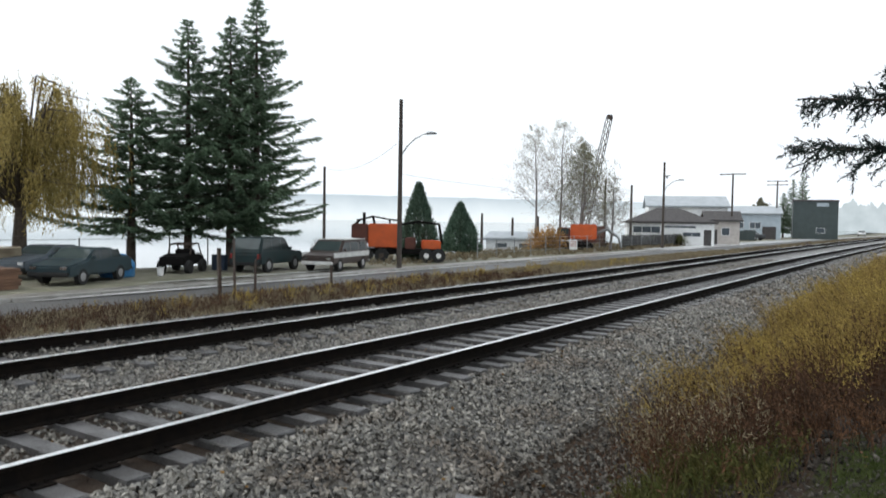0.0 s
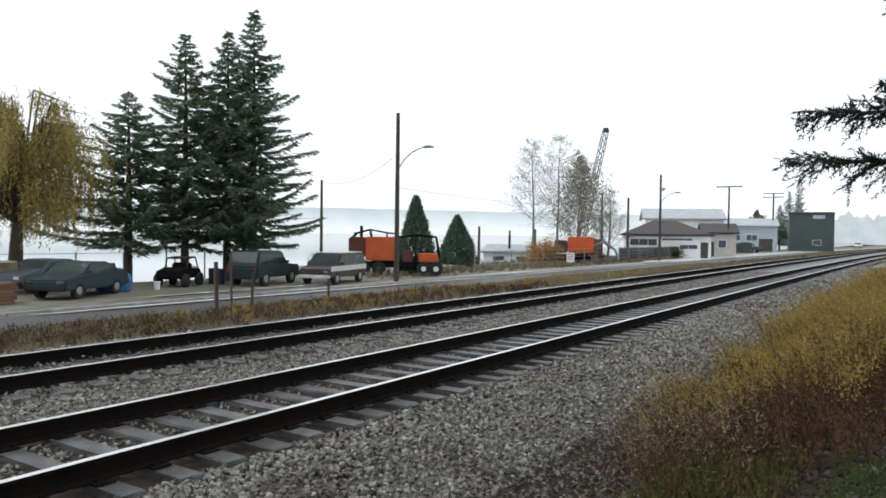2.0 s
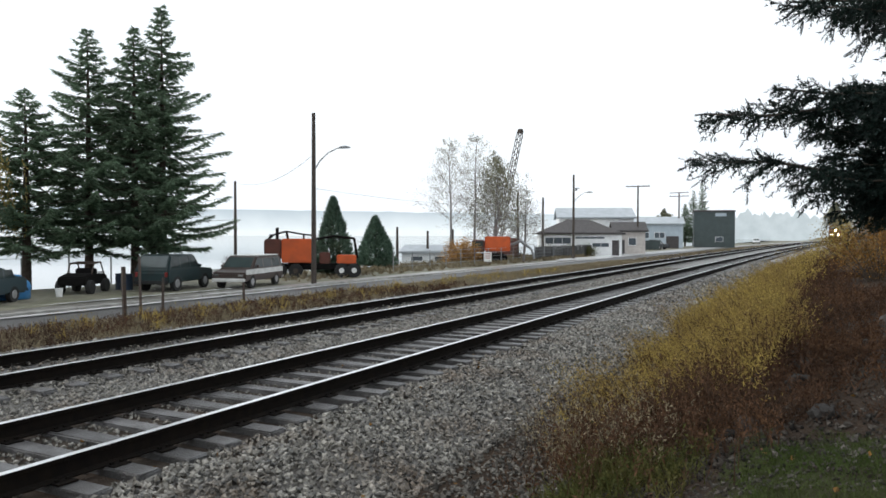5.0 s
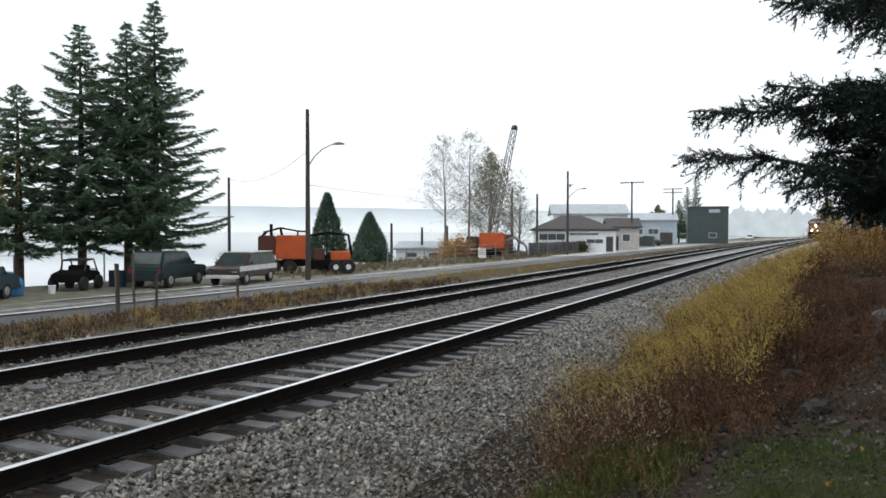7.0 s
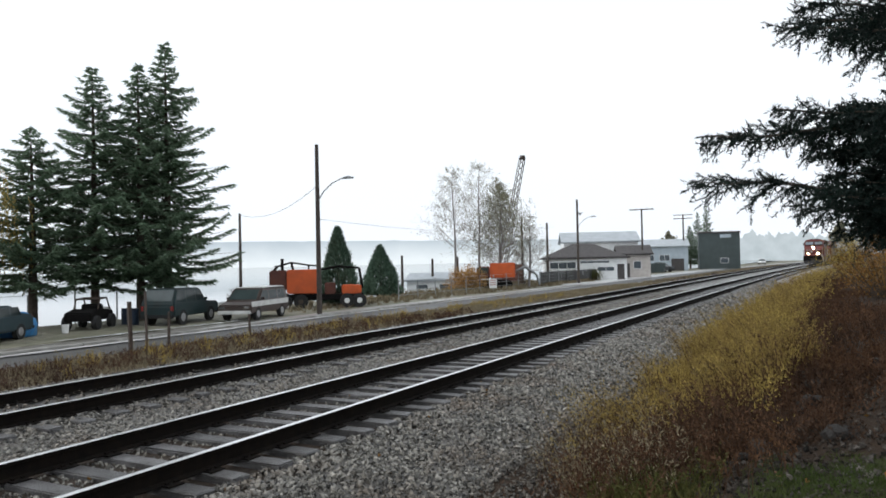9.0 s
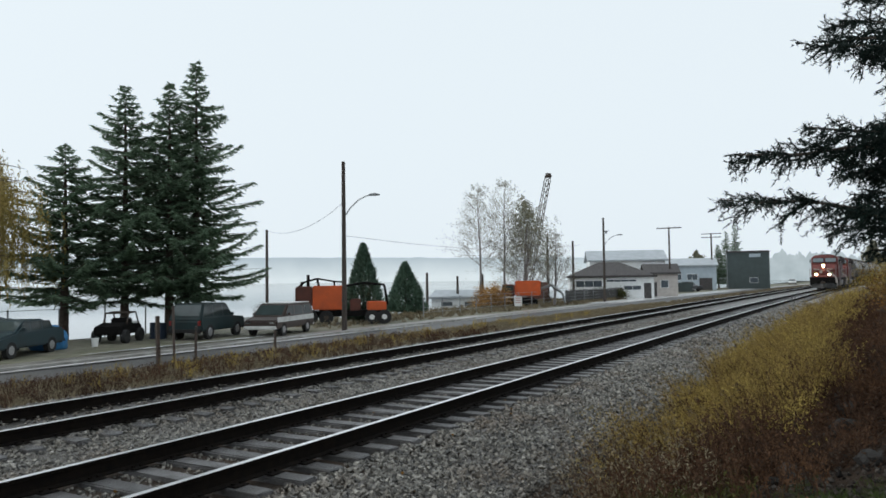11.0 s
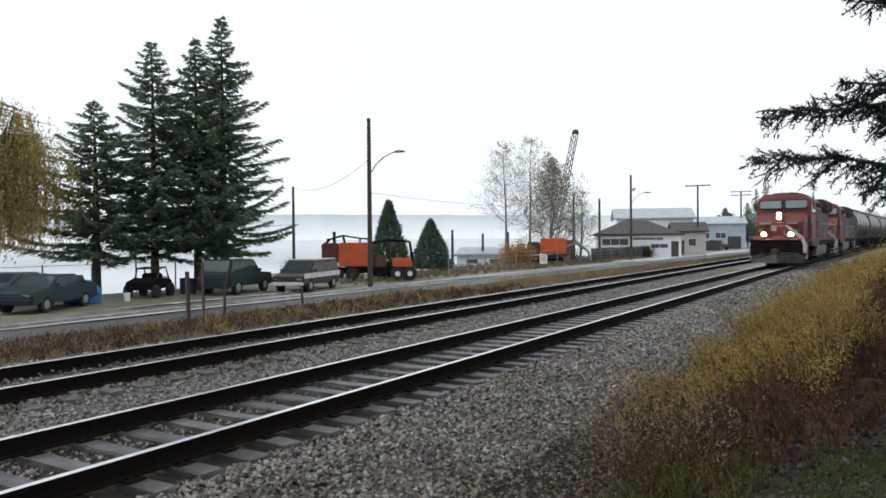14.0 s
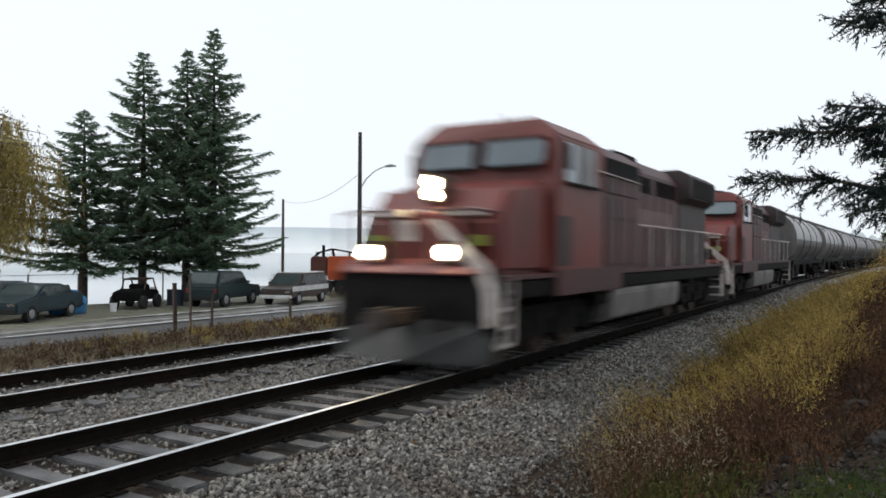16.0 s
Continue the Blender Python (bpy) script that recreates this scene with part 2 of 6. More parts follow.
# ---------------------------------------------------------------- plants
# needles of the far conifers carry haze as a paler base colour
NEEDLE = material("conifer needles paled for haze", (0.13, 0.195, 0.125), (0.17, 0.235, 0.16), 0.6, 0.6, island=0.5, leaf=0.5, spec=0.15)
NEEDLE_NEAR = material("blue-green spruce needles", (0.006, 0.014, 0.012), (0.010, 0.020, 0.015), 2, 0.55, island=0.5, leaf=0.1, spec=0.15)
CEDAR = material("dense cedar foliage", (0.09, 0.145, 0.105), (0.11, 0.165, 0.12), 1.2, 0.65, island=0.5, leaf=0.3, spec=0.15)
BARK = material("rough brown bark", (0.05, 0.038, 0.03), (0.09, 0.07, 0.055), 7, 0.9, 0, 0.8, 30)
PALE_BARK = material("grey birch bark", (0.24, 0.22, 0.215), (0.16, 0.15, 0.145), 5, 0.8, 0, 0.5, 30)
WILLOW = material("yellowing willow leaves", (0.36, 0.28, 0.10), (0.27, 0.22, 0.08), 0.7, 0.6, island=0.4, leaf=0.45, spec=0.15)
BIRCH_LEAF = material("sparse fading leaves", (0.29, 0.28, 0.2), (0.22, 0.215, 0.155), 0.8, 0.6, island=0.4, leaf=0.25, spec=0.15)
ORANGE_LEAF = material("orange autumn leaves", (0.36, 0.17, 0.04), (0.26, 0.13, 0.035), 0.8, 0.6, island=0.4, leaf=0.25, spec=0.15)
RUSTY_LEAF = material("rusty autumn leaves", (0.24, 0.125, 0.035), (0.10, 0.06, 0.02), 1.2, 0.7, island=0.5, leaf=0.2, spec=0.12)
PALE_ORANGE = material("pale orange autumn leaves", (0.46, 0.27, 0.10), (0.34, 0.2, 0.08), 0.8, 0.6, island=0.4, leaf=0.3, spec=0.15)
GOLD = material("dry golden weeds", (0.40, 0.30, 0.08), (0.21, 0.14, 0.05), 1.1, 0.7, island=0.45, leaf=0.25, spec=0.15)
STRAW = material("dry straw grass", (0.25, 0.21, 0.14), (0.16, 0.13, 0.082), 0.6, 0.8, island=0.5, leaf=0.2, spec=0.15)
BRAMBLE = material("dead russet brambles", (0.085, 0.045, 0.026), (0.045, 0.028, 0.019), 0.9, 0.8, island=0.5, leaf=0.1, spec=0.15)
# russet base darkened to paint the deep shade low among the weeds
RUSSET = material("faded russet seed heads darkened for shade", (0.115, 0.06, 0.032), (0.04, 0.023, 0.015), 1.3, 0.8, island=0.5, leaf=0.2, spec=0.15)
WEED = material("dull green weeds", (0.065, 0.075, 0.022), (0.09, 0.08, 0.025), 1.5, 0.7, island=0.45, leaf=0.2, spec=0.15)
TURF = material("short green grass", (0.04, 0.065, 0.014), (0.055, 0.07, 0.02), 1.2, 0.7, island=0.4, leaf=0.2, spec=0.15)
rs = np.random.RandomState(7)


def unit(v):
    return v / np.maximum(np.linalg.norm(v, axis=-1, keepdims=True), 1e-9)


def blades(o, d, length, width):
    """Slim triangles that start at o and point along d."""
    o, d = np.asarray(o, float), unit(np.asarray(d, float))
    side = unit(np.cross(d, rs.normal(size=d.shape)))
    w, l = np.reshape(width, (-1, 1)) * 0.5, np.reshape(length, (-1, 1))
    return np.stack([o - side * w, o + side * w, o + d * l], 1)


def kites(o, d, length, width):
    """Leaf shapes of two triangles."""
    o, d = np.asarray(o, float), unit(np.asarray(d, float))
    side = unit(np.cross(d, rs.normal(size=d.shape)))
    w, l = np.reshape(width, (-1, 1)) * 0.5, np.reshape(length, (-1, 1))
    m = o + d * l * 0.45
    return np.concatenate([np.stack([o, m + side * w, m - side * w], 1), np.stack([m - side * w, m + side * w, o + d * l], 1)])


def triangles(name, chunks, mat, parent=None, extra=None):
    """One mesh of loose triangles; extra: (verts, faces) lists joined to it."""
    tri = np.concatenate(chunks).reshape(-1, 3)
    me = bpy.data.meshes.new(name)
    n = len(tri)
    me.vertices.add(n)
    me.vertices.foreach_set("co", tri.ravel())
    me.loops.add(n)
    me.loops.foreach_set("vertex_index", np.arange(n, dtype=np.int32))
    me.polygons.add(n // 3)
    me.polygons.foreach_set("loop_start", np.arange(0, n, 3, dtype=np.int32))
    me.materials.append(mat)
    me.update(calc_edges=True)
    me.validate()
    ob = new(name, me)
    ob.parent = parent
    return ob


def limb(bm, points, radii, n=5):
    for a, b, r, q in zip(points, points[1:], radii, radii[1:]):
        rod(bm, a, b, r, q, n)


def build_conifer(place, height, radius, crown, label, count=130, lean=0.0):
    tree = thing("conifer_tree", Matrix.Translation(place), label, "tree", "tall conifers by the lake")
    bm = Tubes()
    limb(bm, [(0, 0, -0.3), (0.05, 0, height * 0.4), (0.0, 0.03, height * 0.75), (0, 0, height * 0.985)], [0.24, 0.17, 0.08, 0.012], 8)
    chunks = []
    for i in range(count):
        f = (i + rs.rand()) / count
        h = crown + (height - crown) * f
        taper = (1 - f) ** 0.8 * (0.72 + 0.28 * min(1, f / 0.1))
        L = max(0.2, radius * taper * rs.uniform(0.55, 1.2))
        a = i * 2.39996 + rs.uniform(-0.4, 0.4)
        out = np.array([math.cos(a), math.sin(a), 0.0])
        droop, lift = rs.uniform(0.0, 0.36) * (1.1 - f), rs.uniform(0.1, 0.42)
        s = np.linspace(0.12, 1.0, max(5, int(L / 0.085)))[:, None]
        pts = np.array([0, 0, h]) + out * s * L + np.array([0, 0, 1.0]) * (-droop * s + lift * s * s) * L
        if f < 0.9 and L > 0.6:
            rod(bm, (0, 0, h), tuple(pts[-1]), 0.03, 0.006, 4)
        for side in (-1, 1):
            t = np.array([-out[1], out[0], 0]) * side
            d = out * 0.75 + t * rs.uniform(0.5, 1.1, (len(s), 1)) + np.array([0, 0, 1]) * rs.uniform(-0.75, 0.1, (len(s), 1))
            l = (0.28 + 0.42 * (1 - s[:, 0])) * rs.uniform(0.6, 1.3, len(s)) * min(1, 0.45 + L / radius)
            chunks.append(blades(pts, d, l, 0.10))
            mid = pts + unit(d) * (l * 0.5)[:, None]
            for k in (-1, 1):
                chunks.append(blades(mid, d + k * np.cross(d, [0, 0, 1.0]) * 0.7 + rs.normal(0, 0.2, d.shape), l * 0.55, 0.075))
        chunks.append(blades(pts, out + rs.normal(0, 0.25, pts.shape) + np.array([0, 0, -0.35]), np.full(len(pts), 0.3), 0.10))
        chunks.append(blades(pts, out * 0.5 + rs.normal(0, 0.35, pts.shape) + np.array([0, 0, 0.5]), np.full(len(pts), 0.16), 0.07))
    part("trunk", bm, BARK, tree)
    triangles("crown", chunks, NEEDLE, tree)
    return tree


def build_cedar(place, height, radius, label):
    tree = thing("cedar_tree", Matrix.Translation(place), label, "tree", "clipped cedars in the yard")
    part("trunk", rod(B(), (0, 0, -0.2), (0, 0, height * 0.8), 0.12, 0.03, 8), BARK, tree)
    n = 9000
    f = rs.rand(n) ** 1.4
    a = rs.rand(n) * 2 * math.pi
    lump = 1 + 0.13 * np.sin(a * 5 + f * 9) + 0.08 * np.sin(a * 11 - f * 25)
    r = radius * np.minimum(1, (1 - f) ** 0.85 * 1.05) * (0.8 + 0.2 * np.minimum(1, f / 0.08)) * lump * rs.uniform(0.72, 1.03, n)
    out = np.stack([np.cos(a), np.sin(a), np.zeros(n)], 1)
    o = out * r[:, None] + np.stack([0 * f, 0 * f, 0.15 + f * (height - 0.4)], 1)
    d = out * 0.6 + np.array([0, 0, 0.9]) + rs.normal(0, 0.35, (n, 3))
    triangles("crown", [blades(o, d, rs.uniform(0.16, 0.36, n), rs.uniform(0.07, 0.13, n))], CEDAR, tree)


def grow(bm, chunks, start, direction, length, radius, depth, leaf, twig_leaves):
    """Forking limbs; leaves sit on the last ones."""
    p, d = Vector(start), Vector(direction).normalized()
    steps = 3
    for k in range(steps):
        q = p + d * (length / steps)
        rod(bm, p, q, radius * (1 - 0.2 * k), radius * (1 - 0.2 * (k + 1)), 5 if depth > 1 else 3)
        if depth > 0:
            for j in range(2 if depth > 1 else 3):
                v = (d + Vector(rs.normal(0, 0.55, 3)) + Vector((0, 0, 0.12))).normalized()
                grow(bm, chunks, q, v, length * rs.uniform(0.5, 0.72), radius * 0.45, depth - 1, leaf, twig_leaves)
        p, d = q, (d + Vector(rs.normal(0, 0.13, 3))).normalized()
    if depth == 0 and twig_leaves:
        n = twig_leaves
        o = np.array(p) + rs.normal(0, min(0.12, length * 0.2), (n, 3))
        chunks.append(kites(o, rs.normal(0, 1, (n, 3)), np.full(n, leaf), np.full(n, leaf * 0.7)))


def build_broadleaf(place, height, label, leaves, mat, spread=0.25, leaf=0.13, first=0.25, bark=PALE_BARK):
    tree = thing("broadleaf_tree", Matrix.Translation(place), label, "tree", "thin broadleaf trees")
    bm, chunks = Tubes(), []
    pts = [Vector((0, 0, -0.3))]
    for k in range(8):
        pts.append(pts[-1] + Vector((rs.normal(0, 0.07), rs.normal(0, 0.07), height / 8)))
    limb(bm, pts, [0.16 * (1 - 0.115 * k) for k in range(9)], 7)
    for i in range(34):
        f = first + (0.97 - first) * (i + rs.rand()) / 34
        k = min(int(f * 8), 7)
        p = pts[k].lerp(pts[k + 1], f * 8 - k)
        a = i * 2.4 + rs.uniform(-0.4, 0.4)
        v = Vector((math.cos(a), math.sin(a), rs.uniform(0.5, 1.2)))
        grow(bm, chunks, p, v, height * spread * (1.1 - f) * rs.uniform(0.7, 1.2), 0.03 * (1.2 - f), 2, leaf, leaves)
    part("trunk", bm, bark, tree)
    if leaves:
        triangles("crown", chunks, mat, tree)


def build_willow(place, height, radius, label):
    tree = thing("willow_tree", Matrix.Translation(place), label, "tree")
    bm, chunks = Tubes(), []
    limb(bm, [(0, 0, -0.3), (0.1, 0, 1.8), (0.0, 0.1, 3.2)], [0.38, 0.3, 0.22], 9)
    for i in range(95):
        a, lift = i * 2.4, rs.uniform(0.2, 1.0)
        L = radius * rs.uniform(0.35, 1.05)
        end = np.array([math.cos(a) * L, math.sin(a) * L, 3.0 + (height - 3.0) * lift * (1.1 - 0.4 * L / radius)])
        mid = np.array([end[0] * 0.45, end[1] * 0.45, end[2] + 0.35])
        limb(bm, [(0, 0.05, 3.0), tuple(mid), tuple(end)], [0.07, 0.04, 0.012], 4)
        for j in range(24):
            s = rs.rand()
            o = mid * (1 - s) + end * s + rs.normal(0, 0.2, 3)
            n = int(rs.uniform(8, 30))
            drop = np.arange(n)[:, None] * 0.09
            strand = o + np.array([0, 0, -1.0]) * drop + rs.normal(0, 0.035, (n, 3)) + np.array([math.cos(a), math.sin(a), 0]) * np.sqrt(drop) * 0.12
            strand = strand[strand[:, 2] > 2.2 + 0.9 * math.sin(j * 1.7 + i) + 0.5 * math.sin(i * 0.9)]
            if len(strand):
                chunks.append(blades(strand, np.array([0, 0, -1.0]) + rs.normal(0, 0.5, strand.shape), np.full(len(strand), 0.2), 0.055))
    part("trunk", bm, BARK, tree)
    triangles("crown", chunks, WILLOW, tree)


def build_bush(name, place, size, label, mat, n=2500, leaf=0.09, category="bush"):
    bush = thing(name, Matrix.Translation(place), label, category)
    bm = Tubes()
    ends = []
    for i in range(40):
        a, b = rs.rand() * 6.28, rs.rand() ** 0.6
        e = np.array([math.cos(a) * b * size[0], math.sin(a) * b * size[1], size[2] * math.sqrt(max(0.05, 1 - b * b)) * rs.uniform(0.7, 1.08)])
        rod(bm, (e[0] * 0.15, e[1] * 0.15, -0.1), tuple(e), 0.02, 0.004, 4)
        ends.append(e)
    ends = np.array(ends)
    part("woody_base", bm, BARK, bush)
    k = rs.randint(0, len(ends), n)
    s = rs.uniform(0.35, 1.0, n)[:, None]
    o = ends[k] * s + rs.normal(0, 0.13, (n, 3)) * np.array([size[0], size[1], size[2]])
    o[:, 2] = np.abs(o[:, 2])
    triangles("foliage", [kites(o, rs.normal(0, 1, (n, 3)) + np.array([0, 0, 0.3]), rs.uniform(0.6, 1.3, n) * leaf, np.full(n, leaf * 0.55))], mat, bush)


def weeds(name, count, xs, ys, tall, mat, label, stalks=12, width=0.012, lean=0.35, head=0.0, near_power=1.6, fringe=0.0, gaps=0.0):
    """Tufts scattered over a stretch beside the line, denser near at hand."""
    chunks = []
    y = ys[0] + (ys[1] - ys[0]) * rs.rand(count) ** near_power
    u = rs.uniform(xs[0], xs[1], count) + fringe * np.sin(y * 0.9)
    for ux, yy in zip(u, y):
        x = ux + shift(yy)
        patch = 0.5 + 0.8 * (noise.noise((x * 0.6, yy * 0.45, 1.0)) * 0.5 + 0.5)
        if patch < gaps:
            continue
        n = stalks
        base = np.array([x, yy, land(x, yy) - 0.02]) + rs.normal(0, 0.07, (n, 3)) * np.array([1, 1, 0])
        d = np.array([0, 0, 1.0]) + rs.normal(0, lean, (n, 3)) * np.array([1, 1, 0.1])
        l = tall * patch * rs.uniform(0.45, 1.1, n)
        w = width * (1 + yy * 0.06)
        chunks.append(blades(base, d, l, w))
        if head:
            m = 3 * n
            o = np.repeat(base + unit(d) * (l * 0.6)[:, None], 3, 0) + np.repeat(unit(d), 3, 0) * (np.repeat(l, 3) * rs.uniform(-0.35, 0.32, m))[:, None]
            chunks.append(kites(o, np.repeat(d, 3, 0) + rs.normal(0, 0.7, (m, 3)), head * (1 + yy * 0.03) * rs.uniform(0.6, 1.3, m), head * 0.4 * (1 + yy * 0.03) * np.ones(m)))
    ob = triangles(name, chunks, mat)
    return tagged(ob, label, "weeds", kind="stuff")


def plumes(name, count, inset, depth, ys, tall, mat, label, leaflets, leaf, near_power):
    """Feathery seeding stalks along the foot of the bank; inset and depth are measured from the gravel's edge."""
    y = ys[0] + (ys[1] - ys[0]) * rs.rand(count) ** near_power
    clump = rs.randint(0, max(2, count // 7), count)
    cu, cy = rs.rand(count // 7 + 2), rs.normal(0, 0.5, count // 7 + 2)
    y = np.round(y / 0.6) * 0.6 + cy[clump] + rs.normal(0, 0.16, count)
    f = np.clip(cu[clump] + rs.normal(0, 0.09, count), 0, 1)
    edge = -2.45 - 0.045 * np.clip(y - 6, 0, 20) + 0.22 * np.sin(y * 1.3) + 0.12 * np.sin(y * 3.1)
    u = edge + inset + depth * f
    x = u + np.maximum(y, 0) ** 2 / (2 * RADIUS)
    z = np.array([land(a, b) - 0.02 for a, b in zip(x, y)])
    patch = np.array([0.72 + 0.5 * noise.noise((a * 0.8, b * 0.5, 1.0)) for a, b in zip(x, y)])
    h = tall * patch * rs.uniform(0.55, 1.12, count)
    base = np.stack([x, y, z], 1)
    lean = rs.normal(0, 0.16, (count, 3)) * np.array([1, 1, 0]) + np.array([-0.06, -0.03, 0])
    tip = lambda q: base[:, None] + np.array([0, 0, 1.0]) * (h[:, None, None] * q) + lean[:, None] * (h[:, None, None] * (q + 0.9 * q * q))
    mid, top = tip(np.full((1, 1, 1), 0.55))[:, 0], tip(np.full((1, 1, 1), 1.0))[:, 0]
    wide = 0.008 * (1 + y * 0.05)
    stems = [blades(base, mid - base, np.linalg.norm(top - base, axis=1) * 0.75, wide), blades(mid, top - mid, np.linalg.norm(top - mid, axis=1), wide * 0.7)]
    q = rs.uniform(0.3, 1.0, (count, leaflets, 1)) ** 0.8
    o = tip(q) + rs.normal(0, 1, (count, leaflets, 3)) * (0.11 * (1.12 - q)) * h[:, None, None]
    d = np.array([0, 0, 0.7]) + rs.normal(0, 0.6, o.shape) + lean[:, None]
    size = leaf * rs.uniform(0.5, 1.4, (count, leaflets)) * (1.25 - 0.6 * q[:, :, 0])
    ob = triangles(name, [kites(o.reshape(-1, 3), d.reshape(-1, 3), size.ravel() * 1.5, size.ravel() * 0.42)], mat)
    triangles("stems", stems, BRAMBLE, ob)
    return tagged(ob, label, "weeds", kind="stuff")


def build_stones(name, regions, mat, label):
    shape = np.array([(1, 0, 0), (-1, 0, 0), (0, 1, 0), (0, -1, 0), (0, 0, 1), (0, 0, -1)], float)
    tri = np.array([(0, 2, 4), (2, 1, 4), (1, 3, 4), (3, 0, 4), (2, 0, 5), (1, 2, 5), (3, 1, 5), (0, 3, 5)])
    V, F, base = [], [], 0
    for count, x0, x1, y0, y1, size in regions:
        y = y0 + (y1 - y0) * rs.rand(count) ** 1.5
        u = rs.uniform(x0, x1, count)
        for ux, yy in zip(u, y):
            x = ux + shift(yy)
            r = size * rs.uniform(0.5, 1.35) * (1 + max(yy - 8, 0) * 0.02)
            v = shape * (1 + rs.uniform(-0.3, 0.3, (6, 1))) * np.array([r, r * rs.uniform(0.6, 1), r * rs.uniform(0.5, 0.85)])
            q, _ = np.linalg.qr(rs.normal(size=(3, 3)))
            V.append(v @ q + np.array([x, yy, land(x, yy) + r * rs.uniform(0.0, 0.4)]))
            F.append(tri + base)
            base += 6
    ob = sheet(name, np.concatenate(V).tolist(), np.concatenate(F).tolist(), mat)
    return tagged(ob, label, "gravel", kind="stuff")


# ---------------------------------------------------------------- the train
LOCO_RED = material("faded maroon locomotive paint", (0.17, 0.031, 0.023), (0.12, 0.026, 0.022), 0.7, 0.5, 0, 0.05, 30, 0.55, (0.10, 0.04, 0.03))
LOCO_DULL = material("grimy brown-red hood paint", (0.085, 0.029, 0.03), (0.058, 0.024, 0.026), 0.8, 0.6, 0, 0.05, 30, 0.7, (0.05, 0.03, 0.027))
LOCO_BLACK = material("sooty black underframe", (0.004, 0.0038, 0.0038), (0.008, 0.007, 0.0065), 3, 0.8, 0.0, 0.2, 40, spec=0.15)
LOCO_GREY = material("dusty grey fuel tank paint", (0.22, 0.205, 0.2), (0.13, 0.12, 0.118), 1.2, 0.6, 0, 0.1, 30, 0.6)
PALE_PAINT = material("dirty white safety paint", (0.55, 0.5, 0.47), (0.36, 0.31, 0.28), 3, 0.55, 0, 0, 30, 0.4, (0.2, 0.14, 0.11))
# pale blue-grey base stands in for sky reflected in the panes
CAB_GLASS = material("cab glass with painted sky reflection", (0.40, 0.48, 0.52), (0.33, 0.40, 0.44), 1, 0.05, 0, spec=1.0)
SCRAPED = material("scraped plough steel", (0.012, 0.011, 0.011), (0.04, 0.04, 0.039), 1.6, 0.55, 0.2, 0.1, 20)
LOCO_SOOT = material("sooty dark hood paint", (0.035, 0.02, 0.02), (0.02, 0.014, 0.014), 0.8, 0.6, 0, 0.05, 30, 0.5, (0.05, 0.03, 0.027))
HOPPER = material("weathered grey hopper paint", (0.12, 0.116, 0.112), (0.06, 0.058, 0.057), 0.8, 0.32, 0.0, 0.05, 20, 0.6, (0.10, 0.085, 0.075))
CAR_DARK = material("dark cab side glass", (0.03, 0.034, 0.036), None, 1, 0.08, spec=0.6)
HEADLIGHT = glow("burning headlight", (1.0, 0.80, 0.45), 140.0)


def build_bogie(parent, y, axles, x=0.75):
    half = 1.5 if axles == 3 else 0.9
    bogie = part("bogie", box(B(), -1.05, 1.05, y - 0.35, y + 0.35, 0.55, 1.12, 0.04), LOCO_BLACK, parent)
    for s in (-1, 1):
        frame_bm = B()
        prism(frame_bm, [(y - half - 0.5, 0.55), (y - half, 0.42), (y + half, 0.42), (y + half + 0.5, 0.55), (y + half + 0.5, 0.82), (y + half - 0.3, 0.95),
                         (y - half + 0.3, 0.95), (y - half - 0.5, 0.82)], s * 1.12 - 0.09, s * 1.12 + 0.09, "x")
        for k in range(axles):
            yy = y - half + 2 * half * k / (axles - 1)
            box(frame_bm, s * 1.12 - 0.16, s * 1.12 + 0.16, yy - 0.2, yy + 0.2, 0.36, 0.7, 0.03)
            rod(frame_bm, (s * 1.2, yy + 0.35, 0.5), (s * 1.2, yy + 0.35, 0.9), 0.09, n=8)
        part("side_frame", frame_bm, LOCO_BLACK, bogie)
    for k in range(axles):
        yy = y - half + 2 * half * k / (axles - 1)
        bm = B()
        for s in (-1, 1):
            rod(bm, (s * 0.69, yy, 0.51), (s * 0.82, yy, 0.51), 0.51, n=28)
            rod(bm, (s * 0.66, yy, 0.51), (s * 0.69, yy, 0.51), 0.55, n=28)
        rod(bm, (-0.8, yy, 0.51), (0.8, yy, 0.51), 0.1)
        part("wheelset", bm, STEEL, bogie)


